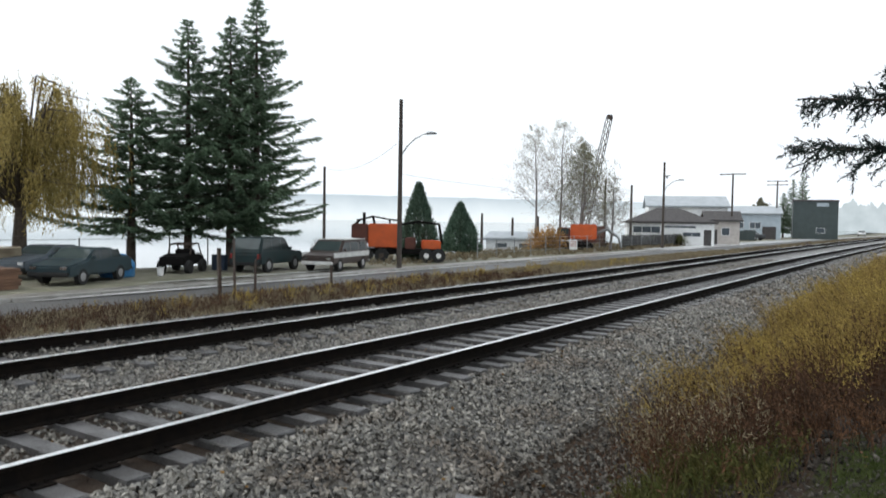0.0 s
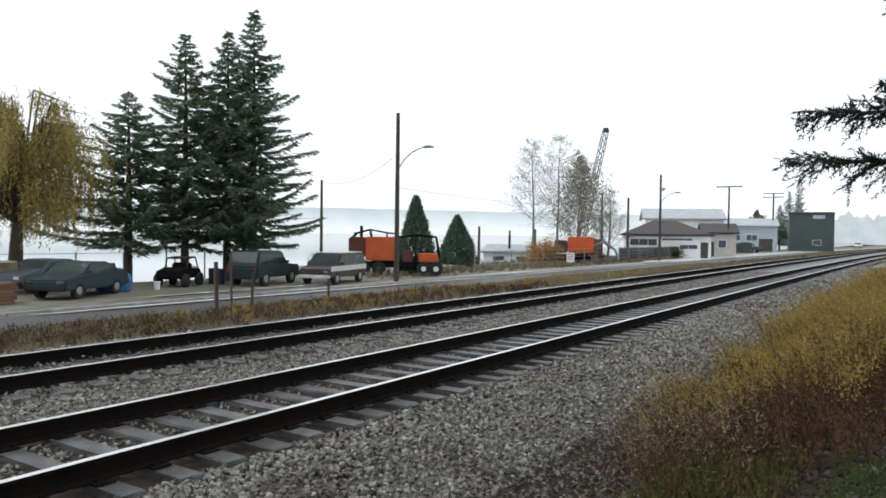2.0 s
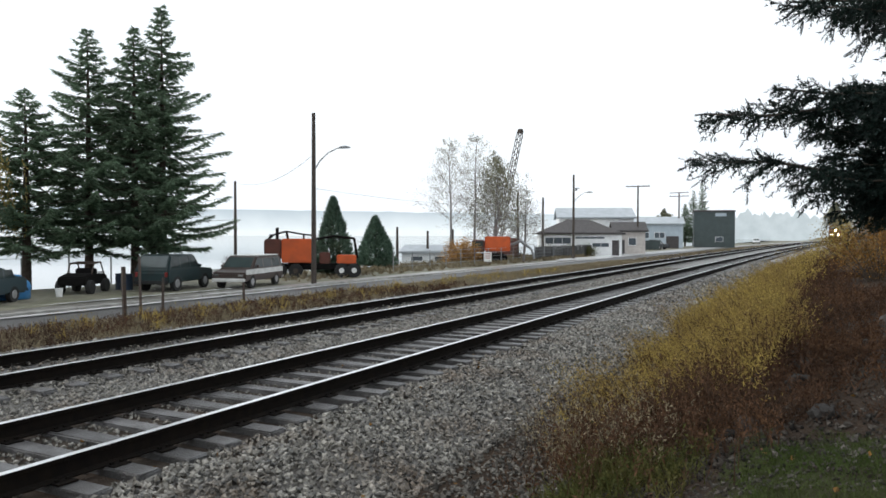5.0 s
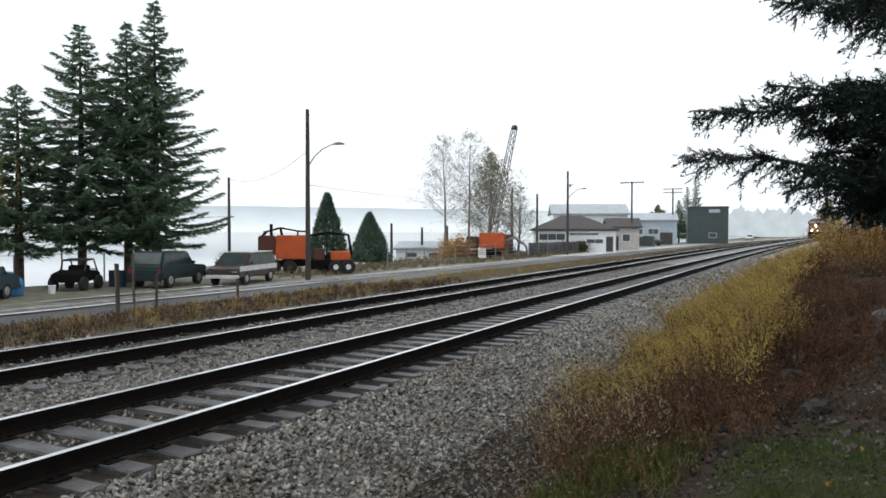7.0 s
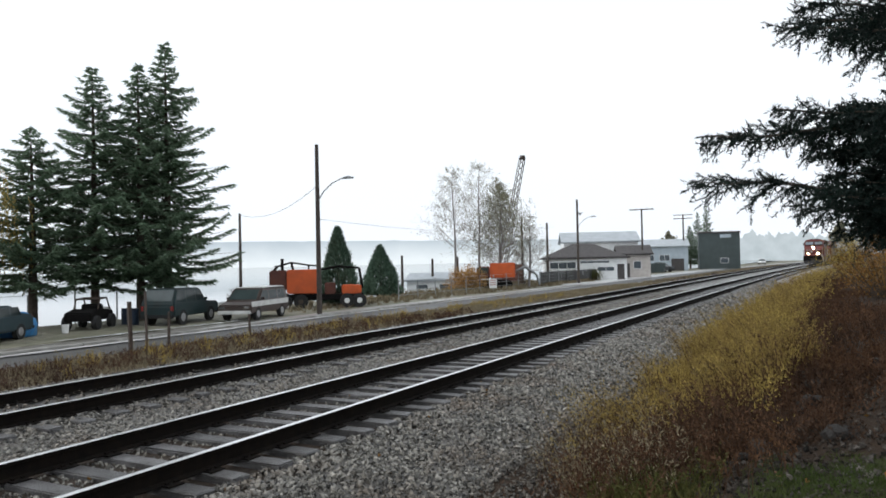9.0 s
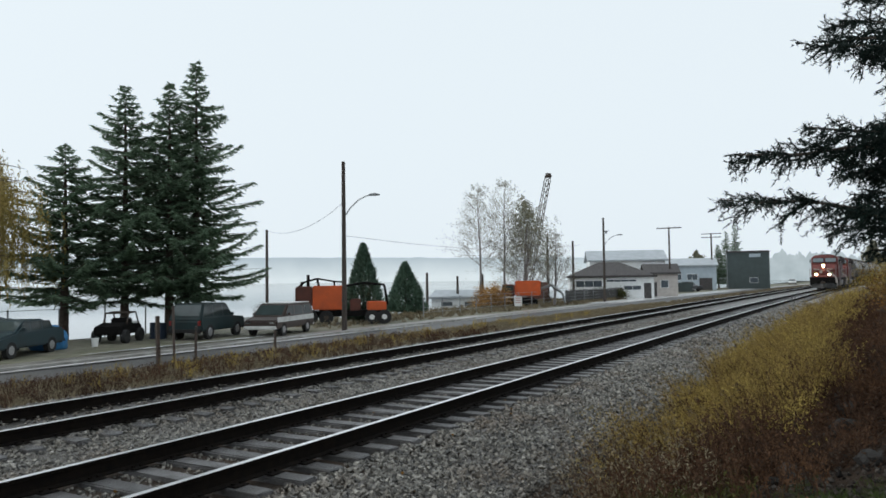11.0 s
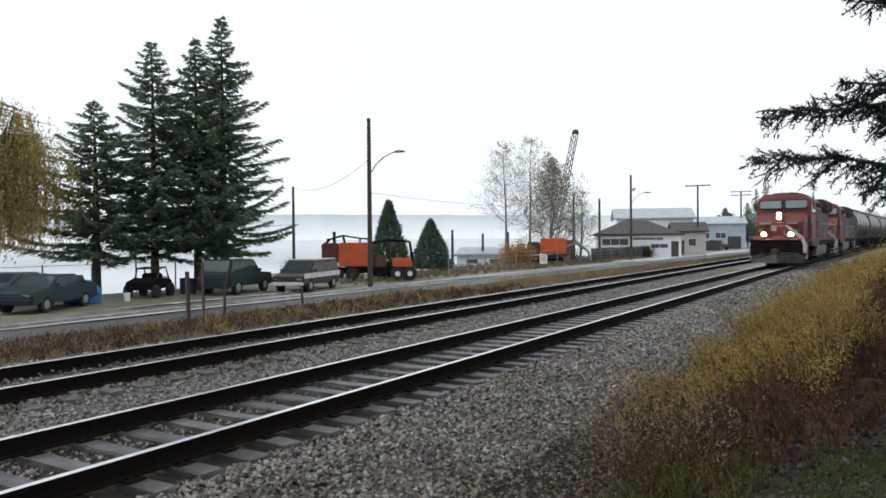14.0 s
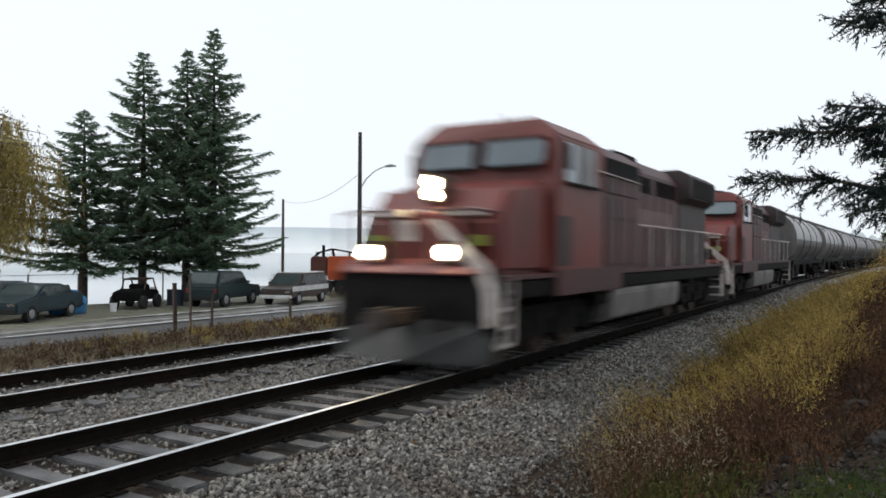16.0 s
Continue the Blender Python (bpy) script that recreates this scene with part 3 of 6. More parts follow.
def build_locomotive():
    loco = thing("locomotive", pose(0, 0, 0), "maroon diesel freight locomotive with lit headlights hauling a train", "locomotive", "locomotives of the train")
    # frame, pilot, plough, coupler
    bm = B()
    box(bm, -1.5, 1.5, 0.55, 17.4, 1.12, 1.42, 0.03)
    part("underframe", bm, LOCO_BLACK, loco)
    bm = B()
    box(bm, -1.52, 1.52, 0.5, 17.45, 1.424, 1.50, 0.01)
    part("walkway", bm, LOCO_DULL, loco)
    bm = B()
    prism(bm, [(0.35, 0.62), (0.55, 0.55), (0.55, 1.55), (0.35, 1.55)], -1.5, 1.5, "x", 0.03)
    pilot = part("pilot", bm, LOCO_BLACK, loco, "sooty black front pilot plate")
    bm = B()
    for s in (-1, 1):
        vs = [(0.0, 0.0, 0.16), (s * 1.42, 0.38, 0.16), (s * 1.45, 0.42, 0.8), (0.0, 0.22, 0.8), (0.0, 0.3, 0.5), (s * 1.45, 0.5, 0.8), (s * 1.42, 0.5, 0.16), (0, 0.42, 0.16), (0, 0.5, 0.8)]
        v = [bm.verts.new(p) for p in vs]
        bm.faces.new((v[0], v[1], v[2], v[3]) if s > 0 else (v[3], v[2], v[1], v[0]))
        bm.faces.new((v[1], v[6], v[5], v[2]))
        bm.faces.new((v[3], v[2], v[5], v[8]))
        bm.faces.new((v[0], v[7], v[6], v[1]))
    part("plough", bm, SCRAPED, loco, "scraped steel snow plough")
    bm = B()
    box(bm, -0.16, 0.16, -0.35, 0.45, 0.72, 0.98, 0.05)
    box(bm, -0.24, 0.1, -0.5, -0.2, 0.68, 1.02, 0.06)
    part("coupler", bm, STEEL, loco)
    for s in (-1, 1):
        for k in range(4):
            part("air_hose", rod(B(), (s * (0.45 + 0.12 * k), 0.36, 1.15), (s * (0.5 + 0.12 * k), 0.2, 0.62 + 0.03 * k), 0.025, n=6), LOCO_BLACK, loco)
    bm = B()
    prism(bm, [(0.25, 1.50), (0.62, 1.50), (0.62, 1.75), (0.33, 1.66)], -1.3, 1.3, "x", 0.03)
    part("anticlimber", bm, LOCO_RED, loco)
    # steps at the corners
    for s in (-1, 1):
        for y0, d in ((0.55, 1), (17.35, -1)):
            bm = B()
            for k in range(4):
                z = 0.42 + 0.27 * k
                a, b = y0 + d * 0.04 * k, y0 + d * (0.32 + 0.04 * k)
                box(bm, min(s * 1.12, s * 1.5), max(s * 1.12, s * 1.5), min(a, b), max(a, b), z, z + 0.045)
            for yy in (y0, y0 + d * 0.36):
                box(bm, min(s * 1.46, s * 1.52), max(s * 1.46, s * 1.52), yy - 0.025, yy + 0.025, 0.4, 1.5)
            part("step_ladder", bm, PALE_PAINT, loco, "dirty white corner steps")
    # nose
    bm = B()
    sect = [(0.62, 1.50), (0.62, 2.4), (1.12, 2.96), (2.55, 3.30), (2.55, 1.50)]
    prism(bm, sect, -1.36, 1.36, "x", 0.10)
    for v in bm.verts:
        if v.co.y < 1.5 and abs(v.co.x) > 0.9:
            v.co.y += 0.3
            v.co.x *= 0.95
        if v.co.z > 2.9 and abs(v.co.x) > 0.9:
            v.co.z -= 0.16
    nose = part("nose", bm, LOCO_RED, loco, "rounded maroon wide nose")
    bm = box(B(), 0.18, 0.78, 0.58, 0.7, 1.55, 2.35, 0.01)
    part("nose_door", bm, LOCO_RED, nose)
    part("emblem", box(B(), -0.42, -0.1, 0.585, 0.605, 2.02, 2.36, 0.006), PALE_PAINT, nose, "worn pale emblem plate")
    part("grab_bar", rod(B(), (-0.05, 0.58, 2.5), (0.75, 0.58, 2.5), 0.02, n=6), PALE_PAINT, nose)
    bm = B()
    box(bm, -0.2, 0.2, 0.98, 1.4, 2.66, 3.14, 0.04)
    part("headlight_housing", bm, STEEL, nose)
    for z in (2.79, 3.00):
        bm = rod(B(), (0, 0.955, z), (0, 0.995, z), 0.09, n=20)
        part("headlight", bm, HEADLIGHT, nose, "burning sealed-beam headlight")
    for s in (-1, 1):
        bm = B()
        box(bm, s * 0.72 - 0.17, s * 0.72 + 0.17, 0.26, 0.5, 1.66, 2.02, 0.03)
        house = part("ditch_light", bm, STEEL, loco)
        bm = rod(B(), (s * 0.72, 0.235, 1.84), (s * 0.72, 0.275, 1.84), 0.11, n=20)
        part("lens", bm, HEADLIGHT, house, "burning ditch light")
        bm = B()
        box(bm, s * 0.72 - 0.32, s * 0.72 + 0.32, 0.60, 0.95, 2.42, 2.54, 0.01)
        part("number_board", bm, PALE_PAINT, nose, "pale number board")
        bm = B()
        box(bm, s * 0.95 - 0.12, s * 0.95 + 0.12, 0.72, 1.1, 1.95, 2.12)
        part("warning_plate", bm, material("yellow-green sticker", (0.3, 0.33, 0.05), None, 4, 0.5), nose)
    # front handrails
    for s in (-1, 1):
        bm = B()
        for a, b in (((s * 1.46, 0.45, 1.5), (s * 1.46, 0.45, 2.45)), ((s * 1.46, 0.45, 2.45), (s * 1.05, 0.38, 2.5)), ((s * 0.35, 0.32, 1.6), (s * 0.35, 0.32, 2.5)),
                     ((s * 1.05, 0.38, 2.5), (s * 0.35, 0.32, 2.5)), ((s * 1.05, 0.38, 1.6), (s * 1.05, 0.38, 2.5))):
            rod(bm, a, b, 0.022, n=8)
        part("front_handrail", bm, LOCO_DULL, loco)
    # sloping pale stair guard on the engineer's side
    bm = B()
    prism(bm, [(0.36, 2.35), (0.55, 2.35), (1.42, 1.62), (1.52, 1.2), (1.52, 0.75), (1.36, 0.75), (1.34, 1.3), (1.22, 1.5)], 0.30, 0.335, "y")
    part("stair_guard", bm, PALE_PAINT, loco, "dirty white sloping stair guard")
    # cab
    bm = B()
    sect = [(-1.5, 1.50), (-1.5, 3.92), (-1.05, 4.27), (1.05, 4.27), (1.5, 3.92), (1.5, 1.50)]
    prism(bm, sect, 2.50, 5.1, "y", 0.05)
    for v in bm.verts:
        if v.co.y < 2.8 and v.co.z > 3.2:
            v.co.y += (v.co.z - 3.2) * 0.28
    cab = part("cab", bm, LOCO_RED, loco, "maroon cab with split windscreen")
    for s in (-1, 1):
        bm = B()
        q = [(s * 0.12, 3.40), (s * 1.2, 3.40), (s * 1.3, 3.5), (s * 1.28, 3.78), (s * 1.2, 3.86), (s * 0.12, 3.86)]
        v = [bm.verts.new((x, 2.475 + max(z - 3.2, 0) * 0.28, z)) for x, z in q]
        f = bm.faces.new(v)
        bmesh.ops.solidify(bm, geom=[f], thickness=0.02)
        part("windscreen", bm, CAB_GLASS, cab, "windscreen pane with pale sky reflection painted in")
        bm = B()
        for x0, x1, z0, z1 in ((0.06, 0.12, 3.34, 3.9), (0.12, 1.3, 3.34, 3.40), (0.12, 1.3, 3.86, 3.9)):
            box(bm, min(s * x0, s * x1), max(s * x0, s * x1), 2.46, 2.5, z0, z1)
        for v in bm.verts:
            v.co.y += max(v.co.z - 3.2, 0) * 0.28
        part("window_frame", bm, LOCO_BLACK, cab)
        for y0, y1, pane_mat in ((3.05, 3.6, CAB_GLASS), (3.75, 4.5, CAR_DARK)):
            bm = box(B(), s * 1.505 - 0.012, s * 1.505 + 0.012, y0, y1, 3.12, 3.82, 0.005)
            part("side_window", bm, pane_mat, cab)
        part("air_intake", box(B(), s * 1.51 - 0.012, s * 1.51 + 0.012, 5.15, 7.4, 3.42, 3.78, 0.004), LOCO_BLACK, loco)
        part("grab_rail", rod(B(), (s * 1.56, 4.7, 3.45), (s * 1.56, 7.3, 3.42), 0.018, n=6), PALE_PAINT, loco)
        part("side_skirt", box(B(), s * 1.535 - 0.02, s * 1.535 + 0.02, 2.55, 6.1, 1.1, 1.56, 0.015), LOCO_DULL, loco)
        part("soot_hatch", box(B(), s * 1.508 - 0.012, s * 1.508 + 0.012, 2.62, 3.3, 1.62, 2.5, 0.01), LOCO_SOOT, cab)
        bm = box(B(), s * 1.55 - 0.02, s * 1.55 + 0.02, 3.0, 4.7, 3.06, 3.11)
        part("arm_rest", bm, LOCO_BLACK, cab)
        bm = box(B(), s * 1.62 - 0.06, s * 1.62 + 0.06, 2.85, 2.9, 3.3, 3.75, 0.02)
        part("mirror", bm, LOCO_BLACK, cab)
    bm = B()
    box(bm, -0.7, 0.7, 3.3, 4.9, 4.27, 4.36, 0.04)
    rod(bm, (0.25, 4.4, 4.38), (0.25, 4.1, 4.4), 0.03, 0.06)
    rod(bm, (-0.3, 4.2, 4.3), (-0.3, 4.2, 4.65), 0.012, n=6)
    part("roof_gear", bm, LOCO_BLACK, cab)
    # equipment cabin and long hood
    bm = B()
    prism(bm, [(-1.5, 1.5), (-1.48, 3.8), (-1.1, 4.12), (1.1, 4.12), (1.48, 3.8), (1.5, 1.5)], 5.1, 7.6, "y", 0.03)
    cabin = part("equipment_cabin", bm, LOCO_DULL, loco)
    for s in (-1, 1):
        for y0 in (5.2, 6.0, 6.8):
            bm = B()
            box(bm, s * 1.508 - 0.012, s * 1.508 + 0.012, y0, y0 + 0.72, 1.62, 3.0, 0.006)
            box(bm, s * 1.508 - 0.012, s * 1.508 + 0.012, y0, y0 + 0.72, 3.08, 3.75, 0.006)
            box(bm, s * 1.53 - 0.012, s * 1.53 + 0.012, y0 + 0.1, y0 + 0.45, 2.55, 2.6)
            part("cabin_door", bm, LOCO_DULL, cabin)
    bm = B()
    prism(bm, [(-1.08, 1.5), (-1.08, 3.85), (-0.8, 4.2), (0.8, 4.2), (1.08, 3.85), (1.08, 1.5)], 7.6, 12.8, "y", 0.03)
    hood = part("long_hood", bm, LOCO_DULL, loco)
    for s in (-1, 1):
        for k in range(6):
            y0 = 7.7 + 0.85 * k
            bm = box(B(), s * 1.09 - 0.014, s * 1.09 + 0.014, y0, y0 + 0.77, 1.6, 3.3, 0.006)
            part("hood_door", bm, LOCO_DULL, hood)
        for k in range(2):
            bm = B()
            for j in range(8):
                box(bm, s * 1.10 - 0.02, s * 1.10 + 0.02, 7.9 + 2.5 * k, 9.9 + 2.5 * k, 3.38 + 0.05 * j, 3.405 + 0.05 * j)
            part("louvre", bm, LOCO_BLACK, hood)
    part("roof_blower", box(B(), -0.75, 0.75, 8.0, 9.8, 4.18, 4.34, 0.04), LOCO_BLACK, hood)
    part("exhaust_box", box(B(), -0.35, 0.35, 10.8, 11.6, 4.18, 4.4, 0.04), LOCO_BLACK, hood)
    part("roof_hatch", box(B(), -0.8, 0.8, 5.3, 6.6, 4.10, 4.24, 0.04), LOCO_BLACK, cabin)
    bm = B()
    prism(bm, [(-1.1, 1.5), (-1.1, 3.3), (-1.42, 3.5), (-1.42, 4.1), (-1.1, 4.3), (1.1, 4.3), (1.42, 4.1), (1.42, 3.5), (1.1, 3.3), (1.1, 1.5)], 12.8, 16.4, "y", 0.03)
    rad = part("radiator_cabin", bm, LOCO_SOOT, loco, "sooty dark radiator cabin")
    for s in (-1, 1):
        bm = B()
        for j in range(10):
            box(bm, s * 1.425 - 0.015, s * 1.425 + 0.015, 13.1, 16.1, 3.52 + 0.055 * j, 3.55 + 0.055 * j)
        part("radiator_grille", bm, LOCO_BLACK, rad)
        # white lettering too faded to read, as plain bars
        bm = B()
        for k in range(7):
            box(bm, s * 1.112 - 0.004, s * 1.112 + 0.004, 8.2 + 0.55 * k, 8.58 + 0.55 * k, 2.5, 2.95)
        part("lettering", bm, material("faded pale lettering", (0.2, 0.115, 0.105), (0.13, 0.07, 0.065), 2, 0.6), hood)
        # side handrail
        bm = B()
        for y0 in np.arange(5.4, 17.2, 1.6):
            rod(bm, (s * 1.47, y0, 1.5), (s * 1.47, y0, 2.5), 0.018, n=6)
        rod(bm, (s * 1.47, 5.2, 2.5), (s * 1.47, 17.2, 2.5), 0.02, n=8)
        part("side_handrail", bm, PALE_PAINT, loco)
    # tank and running gear
    bm = B()
    prism(bm, [(-1.46, 1.1), (-1.48, 1.0), (-1.44, 0.5), (-1.2, 0.38), (1.2, 0.38), (1.44, 0.5), (1.48, 1.0), (1.46, 1.1)], 5.7, 11.3, "y", 0.03)
    part("fuel_tank", bm, LOCO_GREY, loco, "dusty grey fuel tank")
    for s in (-1, 1):
        part("air_tank", rod(B(), (s * 1.25, 4.9, 0.95), (s * 1.25, 5.6, 0.95), 0.17), LOCO_BLACK, loco)
        part("battery_box", box(B(), s * 1.3 - 0.12, s * 1.3 + 0.12, 11.35, 11.9, 0.6, 1.1, 0.03), LOCO_BLACK, loco)
    # solid boxes added between the bogies to keep daylight out from below
    for y0, y1 in ((1.2, 5.6), (11.4, 16.6)):
        part("traction_gear", box(B(), -0.62, 0.62, y0, y1, 0.22, 1.1, 0.05), LOCO_BLACK, loco)
    build_bogie(loco, 3.3, 3)
    build_bogie(loco, 14.2, 3)
    return loco


def build_hopper():
    car = thing("hopper_wagon", pose(0, 0, 0), "weathered grey round-sided covered hopper wagon", "freight wagon", "hopper wagons of the train")
    bm = B()
    prof = [(1.58 * math.sin(a) if abs(math.sin(a)) < 0.98 else math.copysign(1.58, math.sin(a)), 2.75 - 1.62 * math.cos(a)) for a in np.linspace(0, 2 * math.pi, 29)[:-1]]
    prism(bm, prof, 1.3, 16.7, "y")
    body = part("body", bm, HOPPER, car, smooth=False)
    pr = [(x * 1.025, 2.75 + (z - 2.75) * 1.025) for x, z in prof]
    for k in range(5):
        y = 1.3 + 3.85 * k
        part("rib", prism(B(), pr, y - 0.06, y + 0.06, "y"), HOPPER, body)
    bm = B()
    box(bm, -0.45, 0.45, 1.2, 16.8, 4.4, 4.47)
    for k in range(9):
        box(bm, -0.3, 0.3, 1.9 + 1.75 * k, 3.1 + 1.75 * k, 4.47, 4.56, 0.03)
    part("roof_walk", bm, STEEL, car)
    bm = B()
    for s in (-1, 1):
        box(bm, s * 1.45 - 0.08, s * 1.45 + 0.08, 0.4, 17.6, 1.22, 1.5, 0.02)
    box(bm, -1.4, 1.4, 0.3, 1.6, 1.1, 1.35, 0.03)
    box(bm, -1.4, 1.4, 16.4, 17.7, 1.1, 1.35, 0.03)
    for k in range(4):
        y = 3.2 + 3.85 * k
        prism(bm, [(y - 1.5, 1.4), (y + 1.5, 1.4), (y + 0.35, 0.45), (y - 0.35, 0.45)], -1.0, 1.0, "x")
    part("underframe", bm, LOCO_BLACK, car)
    for s in (-1, 1):
        for y in (0.5, 17.5):
            bm = B()
            for k in range(9):
                box(bm, s * 1.3 - 0.22, s * 1.3 + 0.22, y - 0.02, y + 0.02, 0.6 + 0.4 * k, 0.63 + 0.4 * k)
            rod(bm, (s * 1.52, y, 0.5), (s * 1.52, y, 4.1), 0.02, n=6)
            rod(bm, (s * 1.08, y, 0.5), (s * 1.08, y, 4.1), 0.02, n=6)
            part("ladder", bm, HOPPER, car)
    build_bogie(car, 2.3, 2)
    build_bogie(car, 15.7, 2)
    return car


LOCO_LEN, CAR_LEN = 18.3, 18.4
loco = build_locomotive()
second = copy_thing(loco, pose(0, 0, 0))
tagged(second, "maroon diesel freight locomotive with unlit lamps coupled behind the first", "locomotive", "locomotives of the train")
for ob in second.children_recursive:
    if ob.data and ob.data.materials and ob.data.materials[0] == HEADLIGHT:
        ob.data = ob.data.copy()
        ob.data.materials[0] = CAR_DARK
        tagged(ob, "unlit lamp glass")
train = [(loco, 0.0, LOCO_LEN), (second, LOCO_LEN, LOCO_LEN)]
hopper = build_hopper()
tail = 2 * LOCO_LEN
for k in range(8):
    train.append((hopper if k == 0 else copy_thing(hopper, pose(0, 0, 0)), tail, CAR_LEN))
    tail += CAR_LEN


def train_pose(front, length):
    """Pose of a vehicle whose front stands at that distance along the near track."""
    mid = on_track(NEAR, front + length / 2)
    return mid @ pose(0, -length / 2, 0)


# ---------------------------------------------------------------- far shore and sky line
def build_hills():
    m = bpy.data.materials.new("wooded hills with painted mist")
    m.use_nodes = True
    n, l = m.node_tree.nodes, m.node_tree.links
    n.clear()
    # backdrop glows by itself; mist is painted as paler colour towards the foot
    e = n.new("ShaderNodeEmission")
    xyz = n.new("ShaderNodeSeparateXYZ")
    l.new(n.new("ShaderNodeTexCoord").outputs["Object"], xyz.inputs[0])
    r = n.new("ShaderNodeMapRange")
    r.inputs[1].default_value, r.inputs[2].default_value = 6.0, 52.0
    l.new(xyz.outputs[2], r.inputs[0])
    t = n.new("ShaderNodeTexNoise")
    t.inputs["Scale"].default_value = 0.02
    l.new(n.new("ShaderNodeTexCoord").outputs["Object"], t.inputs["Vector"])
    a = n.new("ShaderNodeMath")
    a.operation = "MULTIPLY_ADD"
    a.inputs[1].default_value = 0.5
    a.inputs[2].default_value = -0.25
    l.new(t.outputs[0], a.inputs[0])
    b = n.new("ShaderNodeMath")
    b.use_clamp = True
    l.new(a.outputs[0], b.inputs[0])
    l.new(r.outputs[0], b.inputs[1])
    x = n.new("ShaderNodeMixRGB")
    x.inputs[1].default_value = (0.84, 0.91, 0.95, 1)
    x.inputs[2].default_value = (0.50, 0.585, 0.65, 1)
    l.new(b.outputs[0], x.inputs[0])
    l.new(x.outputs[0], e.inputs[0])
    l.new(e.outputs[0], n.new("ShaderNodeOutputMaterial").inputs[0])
    verts, faces = [], []
    k = 160
    for i in range(k + 1):
        a = radians(-20 + 110 * i / k)
        top = 51 - 0.30 * max(0, 45 - math.degrees(a)) + 4 * noise.noise((i * 0.11, 0, 0)) + 2.2 * noise.noise((i * 0.7, 5, 0))
        if math.degrees(a) < 20:
            top *= max(0.15, (math.degrees(a) + 20) / 40)
        for dist, z in ((1500, -4), (1530, top), (1700, -4)):
            verts.append((-math.sin(a) * dist, math.cos(a) * dist, z))
    for i in range(k):
        for j in range(2):
            p = i * 3 + j
            faces.append((p, p + 1, p + 4, p + 3))
    tagged(sheet("backdrop", verts, faces, m, smooth=True), "wooded hills with painted mist beyond the lake", "hills", kind="structure")


build_hills()


def build_treeline():
    m = bpy.data.materials.new("glowing woods with painted haze")
    m.use_nodes = True
    n, l = m.node_tree.nodes, m.node_tree.links
    n.clear()
    # self-lit pale blue-grey colours put the haze into the woods
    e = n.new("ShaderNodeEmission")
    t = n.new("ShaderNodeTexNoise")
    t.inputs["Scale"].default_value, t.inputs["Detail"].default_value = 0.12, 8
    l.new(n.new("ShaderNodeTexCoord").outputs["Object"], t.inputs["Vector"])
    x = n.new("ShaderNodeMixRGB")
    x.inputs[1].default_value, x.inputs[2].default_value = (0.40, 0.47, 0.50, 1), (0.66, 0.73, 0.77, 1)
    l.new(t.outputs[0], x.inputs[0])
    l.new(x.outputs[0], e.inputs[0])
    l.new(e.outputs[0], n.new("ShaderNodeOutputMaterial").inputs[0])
    verts, faces = [], []
    k = 420
    for i in range(k + 1):
        deg = -14 + 32 * i / k
        a = radians(deg)
        rise = min(1, max(0, (18 - deg) / 5)) * (0.55 + 0.45 * min(1, max(0, (13 - deg) / 8)))
        top = rise * (19 + 7 * noise.noise((i * 0.05, 1, 0)) + 4.5 * noise.noise((i * 0.21, 2, 0)) + 2.5 * noise.noise((i * 0.8, 3, 0))) - 1
        for dist, z in ((640, -4), (650, top), (690, -4)):
            verts.append((-math.sin(a) * dist, math.cos(a) * dist, z))
    for i in range(k):
        for j in range(2):
            p = i * 3 + j
            faces.append((p, p + 1, p + 4, p + 3))
    tagged(sheet("backdrop", verts, faces, m, smooth=True), "woods behind the town with pale haze painted in", "woods", kind="structure")


build_treeline()

# ---------------------------------------------------------------- tall trees
for (x, y), h, r, c in (((-35.2, 22.9), 9.9, 4.7, 1.8), ((-34.4, 25.8), 13.5, 4.8, 2.0), ((-32.6, 27.2), 13.7, 4.2, 2.0), ((-32.1, 28.6), 15.1, 4.4, 2.0)):
    build_conifer((x, y, -0.95), h, r, c, "tall dark green conifer standing at the lake edge", int(10.5 * h))
build_willow((-35.6, 17.4, -1.0), 9.4, 4.9, "yellow-brown weeping willow with hanging strands")
build_cedar((-29.8, 41.1, -0.95), 5.45, 1.5, "dense green pointed cedar beside the orange machine")
build_cedar((-33.2, 51.7, -0.95), 4.4, 1.75, "dense green pointed cedar in the yard")
build_broadleaf((-34.0, 67.0, -0.95), 12.6, "bare slim birch with fine twigs", 1, BIRCH_LEAF, 0.3, first=0.3)
build_broadleaf((-32.2, 69.0, -0.95), 13.2, "bare slim birch with fine twigs", 1, BIRCH_LEAF, 0.28, first=0.3)
build_broadleaf((-29.9, 69.5, -0.95), 11.0, "thin tree with fading sparse leaves", 4, BIRCH_LEAF, 0.34, 0.13, 0.12)
build_broadleaf((-31.2, 71.5, -0.95), 10.0, "thin tree with fading sparse leaves", 3, BIRCH_LEAF, 0.34, 0.13, 0.12)
build_broadleaf((-27.0, 69.5, -0.95), 7.5, "small bare tree with thin twigs", 1, BIRCH_LEAF, 0.3, 0.1, 0.2)
build_bush("autumn_bush", (-31.6, 64.6, -0.95), (2.3, 1.6, 2.3), "pale orange autumn bush in the yard", PALE_ORANGE, 6500, 0.15)
for x, y, s in ((-38.5, 40.5, 0.9), (-36.0, 57.0, 0.8), (-29.5, 74.0, 1.0)):
    build_bush("bare_bush", (x, y, -0.95), (s, s, 1.5 * s), "thin leafless bush in the yard", BRAMBLE, 500, 0.08)


